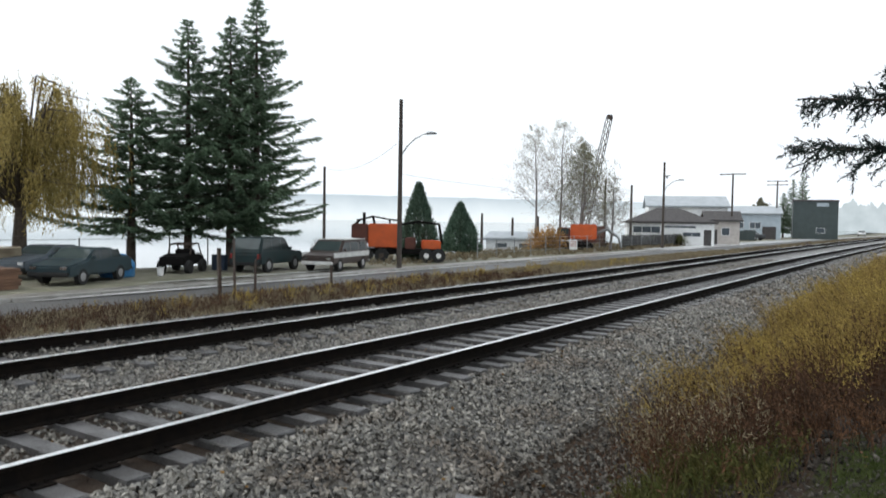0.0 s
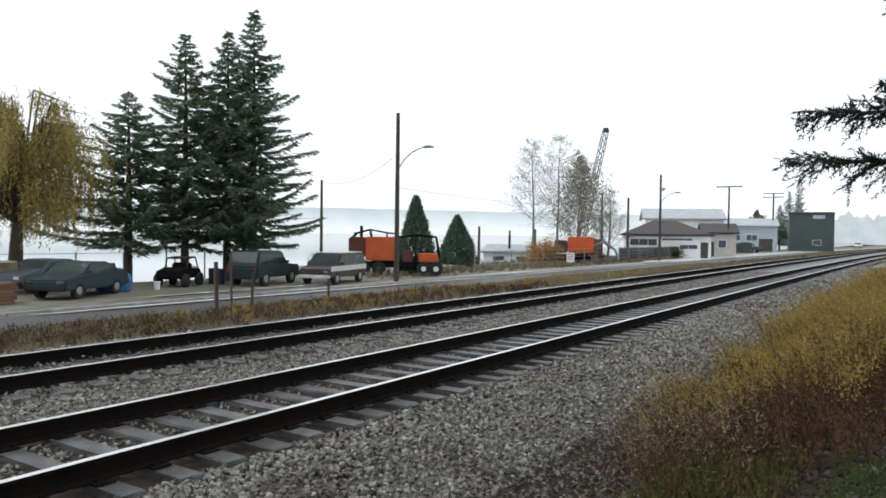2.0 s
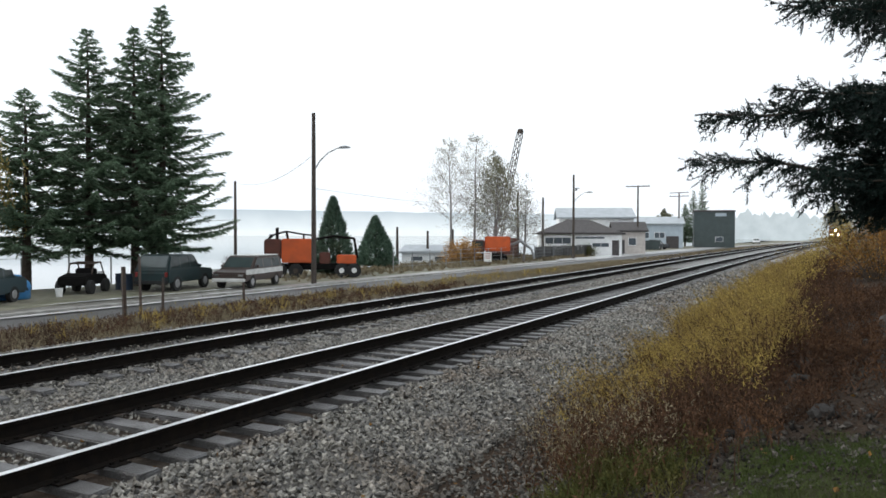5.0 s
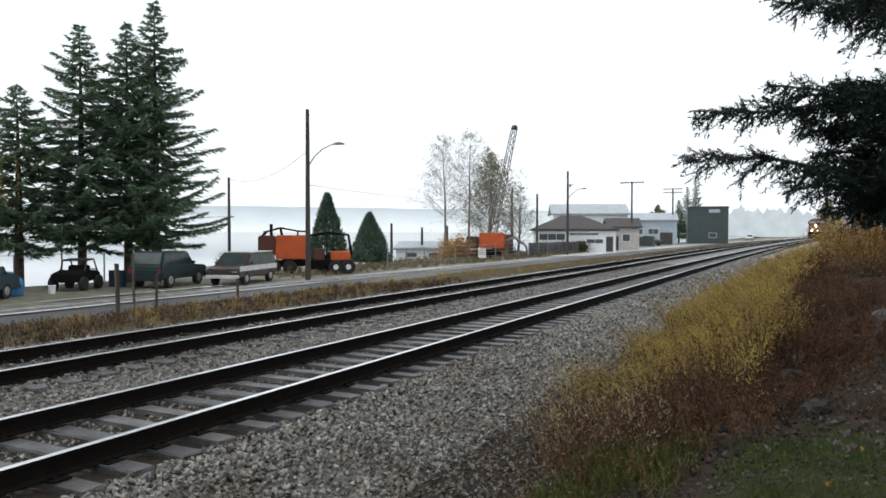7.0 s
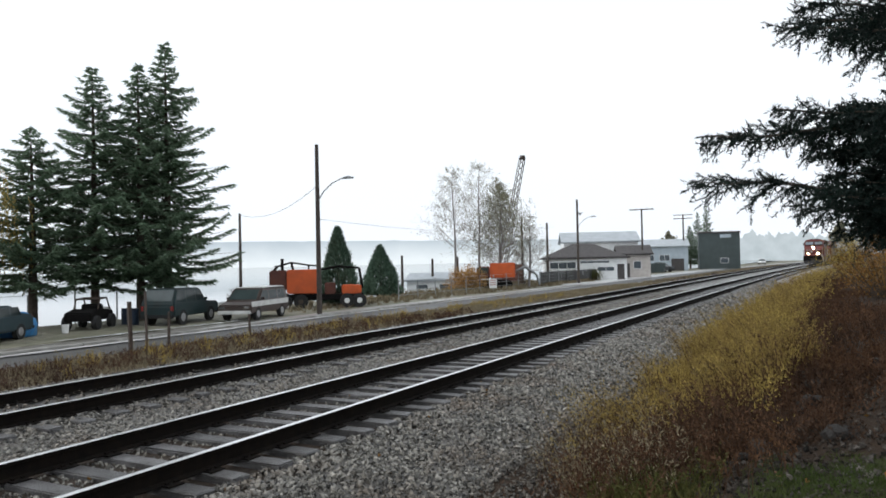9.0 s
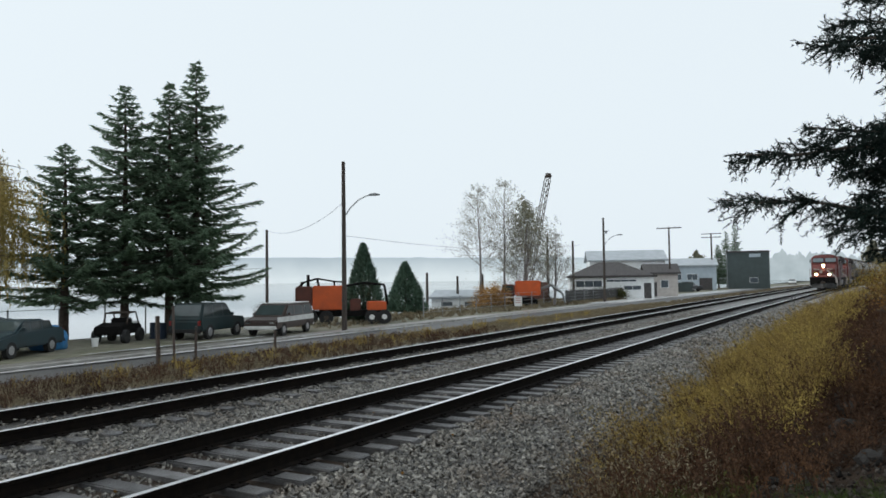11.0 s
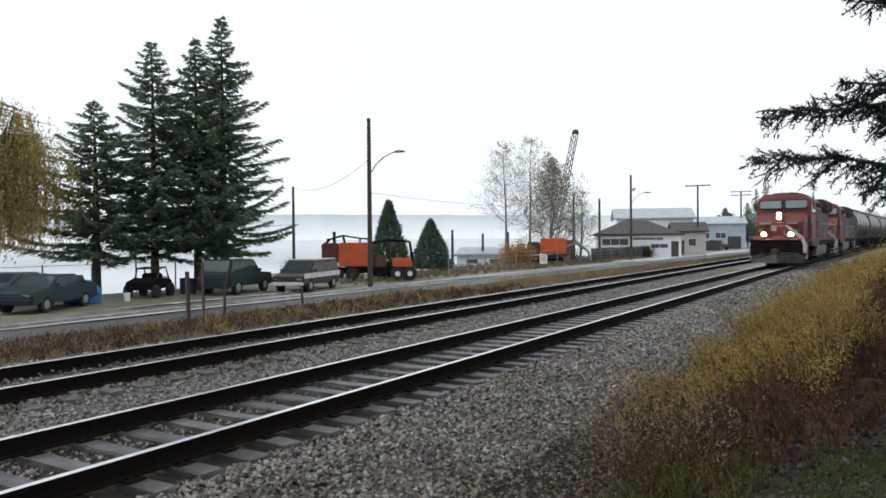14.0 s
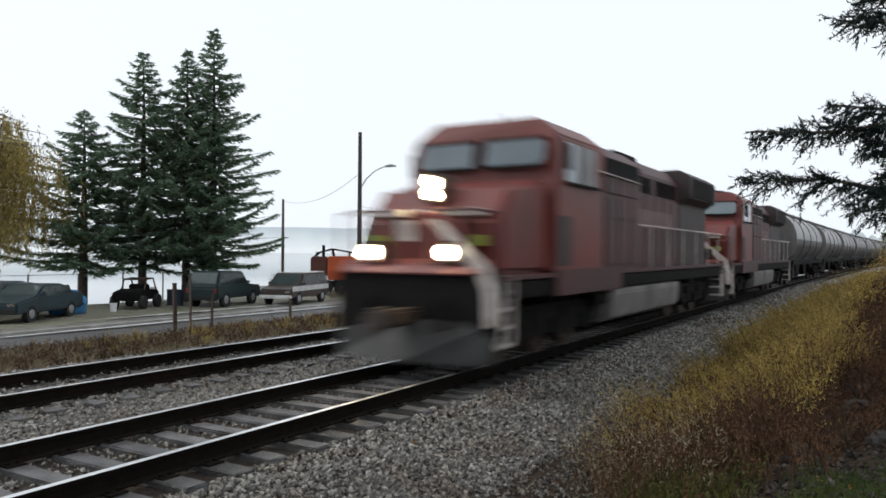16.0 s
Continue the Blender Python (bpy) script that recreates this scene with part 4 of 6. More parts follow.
# ---------------------------------------------------------------- the spruce beside the path
def build_spruce():
    tree = thing("spruce_tree", Matrix.Translation((3.0, 8.9, 1.0)), "dark spruce with long low branches hanging over the bank", "tree")
    bm, chunks = Tubes(), []
    limb(bm, [(0, 0, -0.5), (0.02, 0, 3.0), (0, 0.03, 7.0), (0, 0, 11.0)], [0.24, 0.2, 0.13, 0.02], 12)
    base = np.array([3.0, 8.9, 1.0])

    def branch(tip, z0, sag, thick=0.035, dense=1.0):
        tip = np.array(tip) - base
        root = np.array([0, 0, z0 - base[2]])
        L = np.linalg.norm(tip - root)
        s = np.linspace(0.05, 1, int(L / 0.055 * dense))[:, None]
        pts = root + (tip - root) * s - np.array([0, 0, 1.0]) * sag * np.sin(s * math.pi * 0.9)
        wave = rs.uniform(0, 6.28, 2)
        pts = pts + np.array([0, 0, 1.0]) * (0.045 * np.sin(s * 9 + wave[0]) + 0.03 * np.sin(s * 17 + wave[1])) * s + rs.normal(0, 0.008, pts.shape)
        step = max(1, len(pts) // 9)
        way = list(map(tuple, pts[::step])) + [tuple(pts[-1])]
        limb(bm, way, list(np.linspace(thick, 0.006, len(way))), 5)
        out = unit((tip - root)[None])[0]
        flat = np.array([-out[1], out[0], 0])
        for i, p in enumerate(pts):
            f = s[i, 0]
            reach = (0.66 * (1 - f) ** 0.6 + 0.13) * rs.uniform(0.5, 1.2)
            for side in (-1, 1):
                if rs.rand() < 0.12:
                    continue
                d = out * rs.uniform(0.5, 1.0) + flat * side * rs.uniform(0.35, 1.0) + np.array([0, 0, 1.0]) * rs.uniform(-0.75, 0.42)
                d = d / np.linalg.norm(d)
                n = max(4, int(reach / 0.009))
                q = np.linspace(0, 1, n)[:, None]
                tw = p + d * q * reach + np.array([0, 0, 1.0]) * reach * (0.16 * q * q - 0.12 * q)
                chunks.append(blades([p], [tw[-1] - p], [np.linalg.norm(tw[-1] - p)], 0.012))
                nd = d + rs.normal(0, 0.8, (n, 3))
                chunks.append(blades(tw, nd, rs.uniform(0.032, 0.06, n), 0.014))
                for h in rs.randint(0, n, 4):
                    g = d * 0.8 + rs.normal(0, 0.45, 3) + np.array([0, 0, -0.35])
                    g = g / np.linalg.norm(g)
                    k = max(5, int(reach * 45))
                    sub = tw[h] + g * np.linspace(0, reach * 0.5, k)[:, None]
                    chunks.append(blades(sub, g + rs.normal(0, 0.75, (k, 3)), rs.uniform(0.032, 0.06, k), 0.015))
        n = len(pts) * 10
        o = pts[rs.randint(0, len(pts), n)]
        chunks.append(blades(o, out * 0.7 + rs.normal(0, 0.8, (n, 3)), rs.uniform(0.025, 0.04, n), 0.008))

    for tip, z0, sag in (((-1.18, 7.85, 2.63), 2.55, 0.13), ((-1.07, 7.8, 3.18), 3.35, 0.22), ((-0.45, 7.9, 3.30), 3.3, 0.15), ((0.0, 7.6, 2.5), 2.6, 0.25),
                         ((-0.3, 8.9, 2.45), 2.5, 0.2), ((-0.38, 8.3, 4.22), 4.3, 0.12), ((-0.1, 7.8, 4.0), 4.1, 0.15), ((-0.2, 8.9, 4.55), 4.6, 0.2), ((0.1, 9.4, 4.3), 4.4, 0.1),
                         ((0.2, 7.2, 3.1), 3.1, 0.2), ((0.0, 9.6, 3.1), 3.1, 0.2), ((0.3, 8.2, 2.25), 2.4, 0.15), ((0.0, 8.6, 2.7), 2.8, 0.2), ((0.5, 8.0, 2.05), 2.3, 0.1),
                         ((0.3, 9.3, 2.4), 2.6, 0.2), ((0.1, 8.1, 3.3), 3.4, 0.2), ((0.4, 7.6, 2.8), 2.9, 0.2), ((0.25, 8.7, 3.05), 3.1, 0.1), ((0.6, 9.0, 2.2), 2.3, 0.1),
                         ((0.3, 8.3, 4.75), 4.9, 0.1), ((0.6, 7.6, 4.4), 4.6, 0.1), ((0.8, 8.3, 5.1), 5.3, 0.1), ((-0.1, 8.5, 3.0), 3.1, 0.25), ((0.15, 8.0, 2.6), 2.7, 0.2), ((0.35, 8.8, 2.75), 2.8, 0.2), ((0.2, 8.4, 3.35), 3.5, 0.1), ((0.55, 8.2, 2.4), 2.6, 0.15), ((0.5, 7.7, 3.2), 3.3, 0.15), ((0.1, 8.9, 2.15), 2.4, 0.1), ((0.45, 9.4, 2.9), 3.0, 0.2), ((0.0, 8.6, 4.75), 4.9, 0.1), ((0.45, 8.2, 4.35), 4.5, 0.1)):
        branch(tip, z0, sag)
    for i in range(46):
        a = i * 2.4
        z = 2.4 + 8.2 * i / 46
        if math.cos(a) < -0.35 and z < 5.2:
            continue
        r = 3.0 * (1 - (z - 2.0) / 9.6)
        branch((3.0 + math.cos(a) * r, 8.9 + math.sin(a) * r, z - 0.3), z, 0.2, 0.03, 0.35)
    part("trunk", bm, BARK, tree)
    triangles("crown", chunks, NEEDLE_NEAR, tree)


build_spruce()


# ---------------------------------------------------------------- poles and lamps
def build_pole(x, y, top, r, label, arm=0.0, cross=0, z=-0.95, name="utility_pole", crossarm=1.1, category="pole"):
    pole = thing(name, pose(x, y, z), label, category, "poles along the road")
    h = top - z
    part("shaft", rod(B(), (0, 0, -0.3), (0, 0, h), r, r * 0.68, 12), POLE, pole)
    for k in range(cross):
        bm = box(B(), -crossarm, crossarm, -0.06, 0.06, h - 0.2 - 0.7 * k, h - 0.06 - 0.7 * k, 0.01)
        c = part("crossarm", bm, POLE, pole)
        for j in (-0.9, -0.45, 0.45, 0.9):
            part("insulator", rod(B(), (j * crossarm, 0, h - 0.06 - 0.7 * k), (j * crossarm, 0, h + 0.08 - 0.7 * k), 0.05, 0.03, 8), GALV, c)
    if arm:
        z0 = h * 0.675
        bm = B()
        pts = [(0.1, 0, z0), (arm * 0.25, 0, z0 + 0.45), (arm * 0.55, 0, z0 + 0.85), (arm * 0.85, 0, z0 + 1.05), (arm, 0, z0 + 1.08)]
        limb(bm, pts, [0.035] * 5, 8)
        part("lamp_arm", bm, GALV, pole)
        bm = B()
        prism(bm, [(-0.32, 0.0), (-0.28, 0.10), (0.1, 0.14), (0.34, 0.07), (0.34, 0.0)], -0.14, 0.14, "y", 0.03)
        bmesh.ops.translate(bm, verts=bm.verts, vec=(arm + 0.25, 0, z0 + 1.03))
        part("lamp_head", bm, GALV, pole)
    return pole


build_pole(-25.47, 33.3, 8.58, 0.15, "dark timber pole with a curved street lamp arm", 1.85, name="street_lamp")
build_pole(-25.45, 81.0, 8.55, 0.16, "dark timber pole with a curved street lamp arm", 1.6, name="street_lamp")
build_pole(-23.9, 106.2, 8.8, 0.16, "timber pole with a single crossarm", cross=1, crossarm=1.7)
build_pole(-26.6, 155.0, 10.4, 0.2, "distant timber pole with two crossarms", cross=2, crossarm=1.9)
build_pole(-38.5, 41.0, 5.7, 0.13, "dark bare timber post near the water")
build_pole(-34.2, 86.0, 7.0, 0.16, "dark bare timber post in the yard")
build_pole(-31.4, 87.4, 6.4, 0.18, "dark bare timber post in the yard")
for x, y, t in ((-41.5, 69.0, 2.6), (-41.0, 75.0, 2.2), (-39.0, 77.5, 2.4)):
    build_pole(x, y, t, 0.18, "dark mooring pile at the shore", z=-2.3, name="mooring_pile", category="pile")
bm = box(B(), -0.35, 0.35, -0.05, 0.05, -0.06, 0.02)
rod(bm, (0, 0, -0.06), (0, 0, -0.3), 0.12, 0.12)
part("transformer", bm, GALV, bpy.data.objects["street_lamp.001"]).location = (0.3, 0, 8.0)


def build_wire(points, label):
    bm = Tubes()
    pts = []
    for a, b in zip(points, points[1:]):
        a, b = Vector(a), Vector(b)
        for k in range(12):
            s = k / 12
            pts.append(a.lerp(b, s) - Vector((0, 0, 1.2 * 4 * s * (1 - s) * 0.6)))
    pts.append(Vector(points[-1]))
    limb(bm, pts, [0.012] * len(pts), 4)
    tagged(part("overhead_wire", bm, STEEL, None), label, "cable")


build_wire([(-25.5, 33.2, 4.4), (-30.5, 87.4, 5.9)], "thin dark wire strung between the poles")
build_wire([(-25.5, 33.2, 6.2), (-38.5, 41.0, 5.6)], "thin dark wire strung between the poles")


# ---------------------------------------------------------------- vehicles
def paint(name, colour, rough=0.28):
    return material(name, colour, [c * 0.85 for c in colour], 1.5, rough + 0.15, 0.0, stain=0.3, spec=0.35)


CAR_GLASS = material("dark car glass", (0.06, 0.08, 0.08), None, 1, 0.06, spec=0.7)
TYRE = material("black rubber tyre", (0.02, 0.02, 0.02), None, 8, 0.85)
RIM = material("dull alloy rim", (0.42, 0.42, 0.43), None, 6, 0.4, 0.6)
LAMP_RED = material("red tail lamp plastic", (0.25, 0.02, 0.015), None, 4, 0.3)
CHROME = material("chromed trim", (0.5, 0.5, 0.5), None, 4, 0.2, 1.0)


def build_vehicle(name, m, outline, cabin, width, wheels, radius, colour, label, category, stripe=None, roof_colour=None):
    """Side outline in (y, z), the nose towards -y; cabin: glass band as (y, z) outline, inset a little."""
    car = thing(name, m, label, category, "vehicles parked in the yard")
    bm = B()
    prism(bm, outline, -width / 2, width / 2, "x", 0.07)
    for v in bm.verts:
        k = max(0.0, v.co.z - 0.85)
        v.co.x *= 1 - 0.16 * k
    body = part("body", bm, colour, car)
    ys, zs = [p[0] for p in cabin], [p[1] for p in cabin]
    for s in (-1, 1):
        n = 2 if max(ys) - min(ys) < 1.9 else 3
        mids = np.linspace(min(ys), max(ys), n + 1)
        for k in range(n):
            lo, hi = min(zs), max(zs)
            a, b = mids[k] + 0.04, mids[k + 1] - 0.04
            slope0 = 0.35 if k == 0 else 0
            slope1 = 0.15 if k == n - 1 else 0
            bm = B()
            v = [bm.verts.new((s * (width / 2 + 0.004) * (1 - 0.16 * max(0, z - 0.85)), y, z)) for y, z in ((a, lo), (b, lo), (b - slope1, hi), (a + slope0, hi))]
            bmesh.ops.solidify(bm, geom=[bm.faces.new(v)], thickness=0.012)
            part("side_window", bm, CAR_GLASS, body)
        bm = box(B(), s * (width / 2 + 0.08) - 0.07, s * (width / 2 + 0.08) + 0.07, min(ys) + 0.12, min(ys) + 0.26, min(zs), min(zs) + 0.13, 0.02)
        part("mirror", bm, colour, car)
    # windscreen and rear window lie on the slopes of the outline
    def pane(i, j, nm, lo=0.12, hi=0.88):
        a, b = Vector(outline[i]), Vector(outline[j])
        p, q = a.lerp(b, lo), a.lerp(b, hi)
        nrm = Vector((-(b - a).y, (b - a).x)).normalized() * 0.008
        w = width / 2 * 0.84
        for sign in (1, -1):
            bm = B()
            v = [bm.verts.new((x * (1 - 0.1 * max(0, z - 0.9)), y + sign * nrm.x, z + sign * nrm.y)) for x, y, z in ((-w, p.x, p.y), (w, p.x, p.y), (w * 0.95, q.x, q.y), (-w * 0.95, q.x, q.y))]
            bm.faces.new(v)
            part(nm, bm, CAR_GLASS, body)
            break
    pane(2, 3, "windscreen")
    pane(4, 5, "rear_window")
    for y in wheels:
        for s in (-1, 1):
            x = s * (width / 2 - 0.1)
            bm = rod(B(), (x - 0.1, y, radius), (x + 0.1, y, radius), radius, n=22)
            w = part("wheel", bm, TYRE, car)
            part("rim", rod(B(), (x + s * 0.085, y, radius), (x + s * 0.112, y, radius), radius * 0.62, radius * 0.5, 16), RIM, w)
    y0, y1 = min(p[0] for p in outline), max(p[0] for p in outline)
    for s in (-1, 1):
        part("headlight", box(B(), s * width * 0.36 - 0.16, s * width * 0.36 + 0.16, y0 - 0.015, y0 + 0.08, 0.62, 0.76, 0.02), CHROME, car)
        part("tail_light", box(B(), s * width * 0.42 - 0.08, s * width * 0.42 + 0.08, y1 - 0.06, y1 + 0.012, 0.7, 0.95, 0.02), LAMP_RED, car)
    for yy, nm in ((y0, "front_bumper"), (y1, "rear_bumper")):
        part(nm, box(B(), -width / 2 * 0.98, width / 2 * 0.98, yy - 0.07, yy + 0.09, 0.36, 0.54, 0.04), stripe or TYRE, car)
    if stripe:
        for s in (-1, 1):
            part("side_stripe", box(B(), s * width / 2 - 0.012, s * width / 2 + 0.012, y0 + 0.1, y1 - 0.1, 0.72, 0.98), stripe, body)
    if roof_colour:
        rz = max(p[1] for p in outline)
        part("roof_panel", box(B(), -width * 0.42, width * 0.42, outline[3][0] + 0.1, outline[4][0] - 0.05, rz - 0.02, rz + 0.03, 0.02), roof_colour, body)
    return car


SEDAN = [(-2.25, 0.35), (-2.25, 0.78), (-1.05, 0.98), (-0.35, 1.42), (0.75, 1.42), (1.55, 1.04), (2.25, 0.98), (2.25, 0.35)]
SUV = [(-2.2, 0.42), (-2.2, 0.98), (-1.0, 1.08), (-0.45, 1.76), (1.75, 1.78), (2.1, 1.1), (2.15, 0.95), (2.15, 0.42)]
VAN = [(-2.3, 0.38), (-2.3, 0.82), (-1.5, 0.98), (-0.75, 1.62), (2.1, 1.64), (2.3, 1.0), (2.35, 0.85), (2.35, 0.38)]
build_vehicle("sedan_car", pose(-29.5, 17.0, -0.95, 0, 0, 27), SEDAN, [(-0.9, 1.0), (1.4, 1.34)], 1.76, (-1.35, 1.3), 0.32, paint("dark teal car paint", (0.022, 0.042, 0.05)), "dark teal sedan parked on the gravel", "car")
build_vehicle("sedan_car", pose(-33.0, 17.4, -0.95, 0, 0, 20), SEDAN, [(-0.9, 1.0), (1.4, 1.34)], 1.76, (-1.35, 1.3), 0.32, paint("blue-grey car paint", (0.10, 0.12, 0.14)), "blue-grey sedan parked behind another car", "car")
build_vehicle("sport_utility_car", pose(-29.3, 26.9, -0.95, 0, 0, 197), SUV, [(-0.85, 1.12), (1.9, 1.66)], 1.84, (-1.35, 1.35), 0.37, paint("dark green car paint", (0.012, 0.028, 0.03)), "dark green boxy sport utility car", "car")
build_vehicle("station_van", pose(-27.4, 30.2, -0.95, 0, 0, 16), VAN, [(-1.2, 1.04), (2.0, 1.5)], 1.85, (-1.45, 1.45), 0.33, paint("dull brown van paint", (0.055, 0.038, 0.032)), "old two-tone van with a white side stripe", "van",
              stripe=material("chalky white van stripe", (0.68, 0.68, 0.66), None, 3, 0.5), roof_colour=material("chalky white van roof", (0.68, 0.68, 0.66), None, 3, 0.5))
build_vehicle("station_van", pose(-17.5, 225, -0.95, 0, 0, 3), VAN, [(-1.2, 1.04), (2.0, 1.5)], 1.85, (-1.45, 1.45), 0.33, paint("white van paint", (0.7, 0.7, 0.7)), "distant white van on the road", "van")
build_vehicle("pickup_car", pose(-28.5, 139.0, -0.95, 0, 0, 70), [(-2.9, 0.42), (-2.9, 1.02), (-1.7, 1.12), (-1.1, 1.8), (0.3, 1.8), (0.5, 1.1), (2.8, 1.1), (2.8, 0.42)], [(-1.5, 1.15), (0.35, 1.7)], 1.95, (-1.9, 1.8), 0.4, paint("charcoal truck paint", (0.04, 0.045, 0.05)), "charcoal pickup parked by the buildings", "pickup")

# ---------------------------------------------------------------- clutter in the yard
BLUE = material("blue plastic tarpaulin", (0.04, 0.20, 0.42), (0.03, 0.14, 0.33), 2, 0.45, 0, 0.6, 6)
WHITE = material("chalky white plastic", (0.8, 0.8, 0.79), (0.68, 0.68, 0.67), 3, 0.5)
BROWN = material("brown stacked timber", (0.16, 0.085, 0.05), (0.10, 0.055, 0.035), 2, 0.8, 0, 0.3, 20, random_value=0.3)
BEIGE = material("faded cream hull", (0.45, 0.38, 0.27), (0.32, 0.25, 0.17), 1.5, 0.5, stain=0.4)
bm = bmesh.new()
bmesh.ops.create_icosphere(bm, subdivisions=3, radius=1, matrix=Matrix.Diagonal((0.85, 0.75, 0.8, 1)))
for v in bm.verts:
    v.co *= 1 + 0.16 * noise.noise(v.co * 2.3)
    v.co.z = max(v.co.z, -0.3)
bmesh.ops.translate(bm, verts=bm.verts, vec=(-30.6, 19.2, -0.65))
tagged(part("tarpaulin", bm, BLUE, None, smooth=True), "heap covered with a crumpled blue tarpaulin", "tarpaulin")
bm = rod(B(), (0, 0, 0), (0, 0, 0.36), 0.13, 0.16, 16)
bucket = thing("bucket", pose(-30.0, 21.0, -0.95), "white plastic bucket on the ground", "bucket")
part("tub", bm, WHITE, bucket)
part("rim", rod(B(), (0, 0, 0.34), (0, 0, 0.375), 0.172, 0.172, 16), WHITE, bucket)

jeep = thing("buggy", pose(-31.2, 23.1, -0.95, 0, 0, 30), "small black open off-road buggy with roll bar", "buggy")
bm = B()
prism(bm, [(-1.3, 0.4), (-1.3, 0.8), (-0.4, 0.95), (0.9, 0.85), (1.2, 0.8), (1.2, 0.4)], -0.62, 0.62, "x", 0.05)
part("body", bm, LOCO_BLACK, jeep)
bm = B()
for s in (-0.55, 0.55):
    limb(bm, [(s, -0.45, 0.85), (s, -0.15, 1.38), (s, 0.6, 1.42), (s, 1.0, 0.8)], [0.035] * 4, 8)
for y, z in ((-0.15, 1.38), (0.6, 1.42)):
    rod(bm, (-0.55, y, z), (0.55, y, z), 0.035, n=8)
part("roll_bar", bm, STEEL, jeep)
part("seat", box(B(), -0.45, 0.45, 0.1, 0.5, 0.8, 1.15, 0.06), LOCO_BLACK, jeep)
part("panel", box(B(), -0.5, 0.5, 1.19, 1.25, 0.5, 0.95, 0.02), WHITE, jeep, "white rear panel")
for y in (-0.85, 0.8):
    for s in (-0.68, 0.68):
        part("wheel", rod(B(), (s - 0.11, y, 0.32), (s + 0.11, y, 0.32), 0.32, n=18), TYRE, jeep)

boat = thing("motor_boat", pose(-34.8, 14.2, -0.95, 0, 0, -25), "cream cabin boat on a trailer", "boat")
bm = B()
rings = []
for y, w, z0, z1 in ((-3.2, 0.05, 1.25, 1.5), (-2.2, 0.75, 0.75, 1.42), (-0.5, 1.15, 0.6, 1.35), (1.6, 1.2, 0.6, 1.3), (2.6, 1.1, 0.65, 1.3)):
    rings.append([bm.verts.new(p) for p in ((-w, y, z1), (-w * 0.7, y, (z0 + z1) / 2 - 0.1), (0, y, z0), (w * 0.7, y, (z0 + z1) / 2 - 0.1), (w, y, z1))])
for a, b in zip(rings, rings[1:]):
    for i in range(4):
        bm.faces.new((a[i], a[i + 1], b[i + 1], b[i]))
    bm.faces.new((a[4], a[0], b[0], b[4]))
bm.faces.new(rings[-1])
bmesh.ops.recalc_face_normals(bm, faces=bm.faces)
part("hull", bm, BEIGE, boat)
bm = B()
prism(bm, [(-1.2, 1.32), (-0.6, 1.85), (1.2, 1.9), (1.3, 1.32)], -0.85, 0.85, "x", 0.05)
part("cabin", bm, BEIGE, boat)
for s in (-1, 1):
    for y in (-0.55, 0.15):
        part("window", box(B(), s * 0.853 - 0.01, s * 0.853 + 0.01, y, y + 0.55, 1.48, 1.74, 0.004), CAR_GLASS, boat)
bm = B()
for s in (-0.7, 0.7):
    box(bm, s - 0.05, s + 0.05, -3.6, 2.4, 0.5, 0.6)
for s in (-0.95, 0.95):
    rod(bm, (s - 0.1, 1.0, 0.3), (s + 0.1, 1.0, 0.3), 0.3, n=18)
box(bm, -0.95, 0.95, 0.94, 1.06, 0.28, 0.55)
box(bm, -0.05, 0.05, -3.5, -3.4, 0.0, 0.5)
part("trailer", bm, STEEL, boat)

stack = thing("timber_stack", pose(-28.9, 12.2, -0.95, 0, 0, 6), "stack of brown boards on the gravel", "timber")
rng = random.Random(3)
for k in range(6):
    for j in range(5):
        part("board", box(B(), -0.9 + 0.37 * j, -0.56 + 0.37 * j, -1.5 + rng.uniform(-0.1, 0.1), 1.5 + rng.uniform(-0.1, 0.1), 0.13 * k, 0.13 * k + 0.12, 0.008), BROWN, stack)
drum_mat = paint("navy drum paint", (0.02, 0.035, 0.06), 0.5)
for x, y in ((-31.3, 25.3), (-30.8, 25.2)):
    bm = rod(B(), (0, 0, 0), (0, 0, 0.8), 0.28, n=20)
    for z in (0.02, 0.28, 0.54, 0.78):
        rod(bm, (0, 0, z - 0.015), (0, 0, z + 0.015), 0.295, n=20)
    bmesh.ops.translate(bm, verts=bm.verts, vec=(x, y, -0.95))
    tagged(part("oil_drum", bm, drum_mat, None), "dark ribbed steel drum under the trees", "drum", "drums under the trees")


# low rail fence along the water, wire fence in the yard, old stakes beside the track
def build_fence(name, points, height, gap, label, rails, r=0.045, mat=GALV):
    fence = thing(name, pose(0, 0, 0), label, "fence")
    for (x0, y0), (x1, y1) in zip(points, points[1:]):
        L = math.hypot(x1 - x0, y1 - y0)
        n = max(1, int(L / gap))
        for k in range(n + 1):
            f = k / n
            x, y = x0 + (x1 - x0) * f, y0 + (y1 - y0) * f
            z = land(x, y)
            part("post", rod(B(), (x, y, z - 0.2), (x, y, z + height), r, n=8), mat, fence)
        for h in rails:
            part("rail", rod(B(), (x0, y0, land(x0, y0) + h), (x1, y1, land(x1, y1) + h), 0.014, n=6), mat, fence)
    return fence


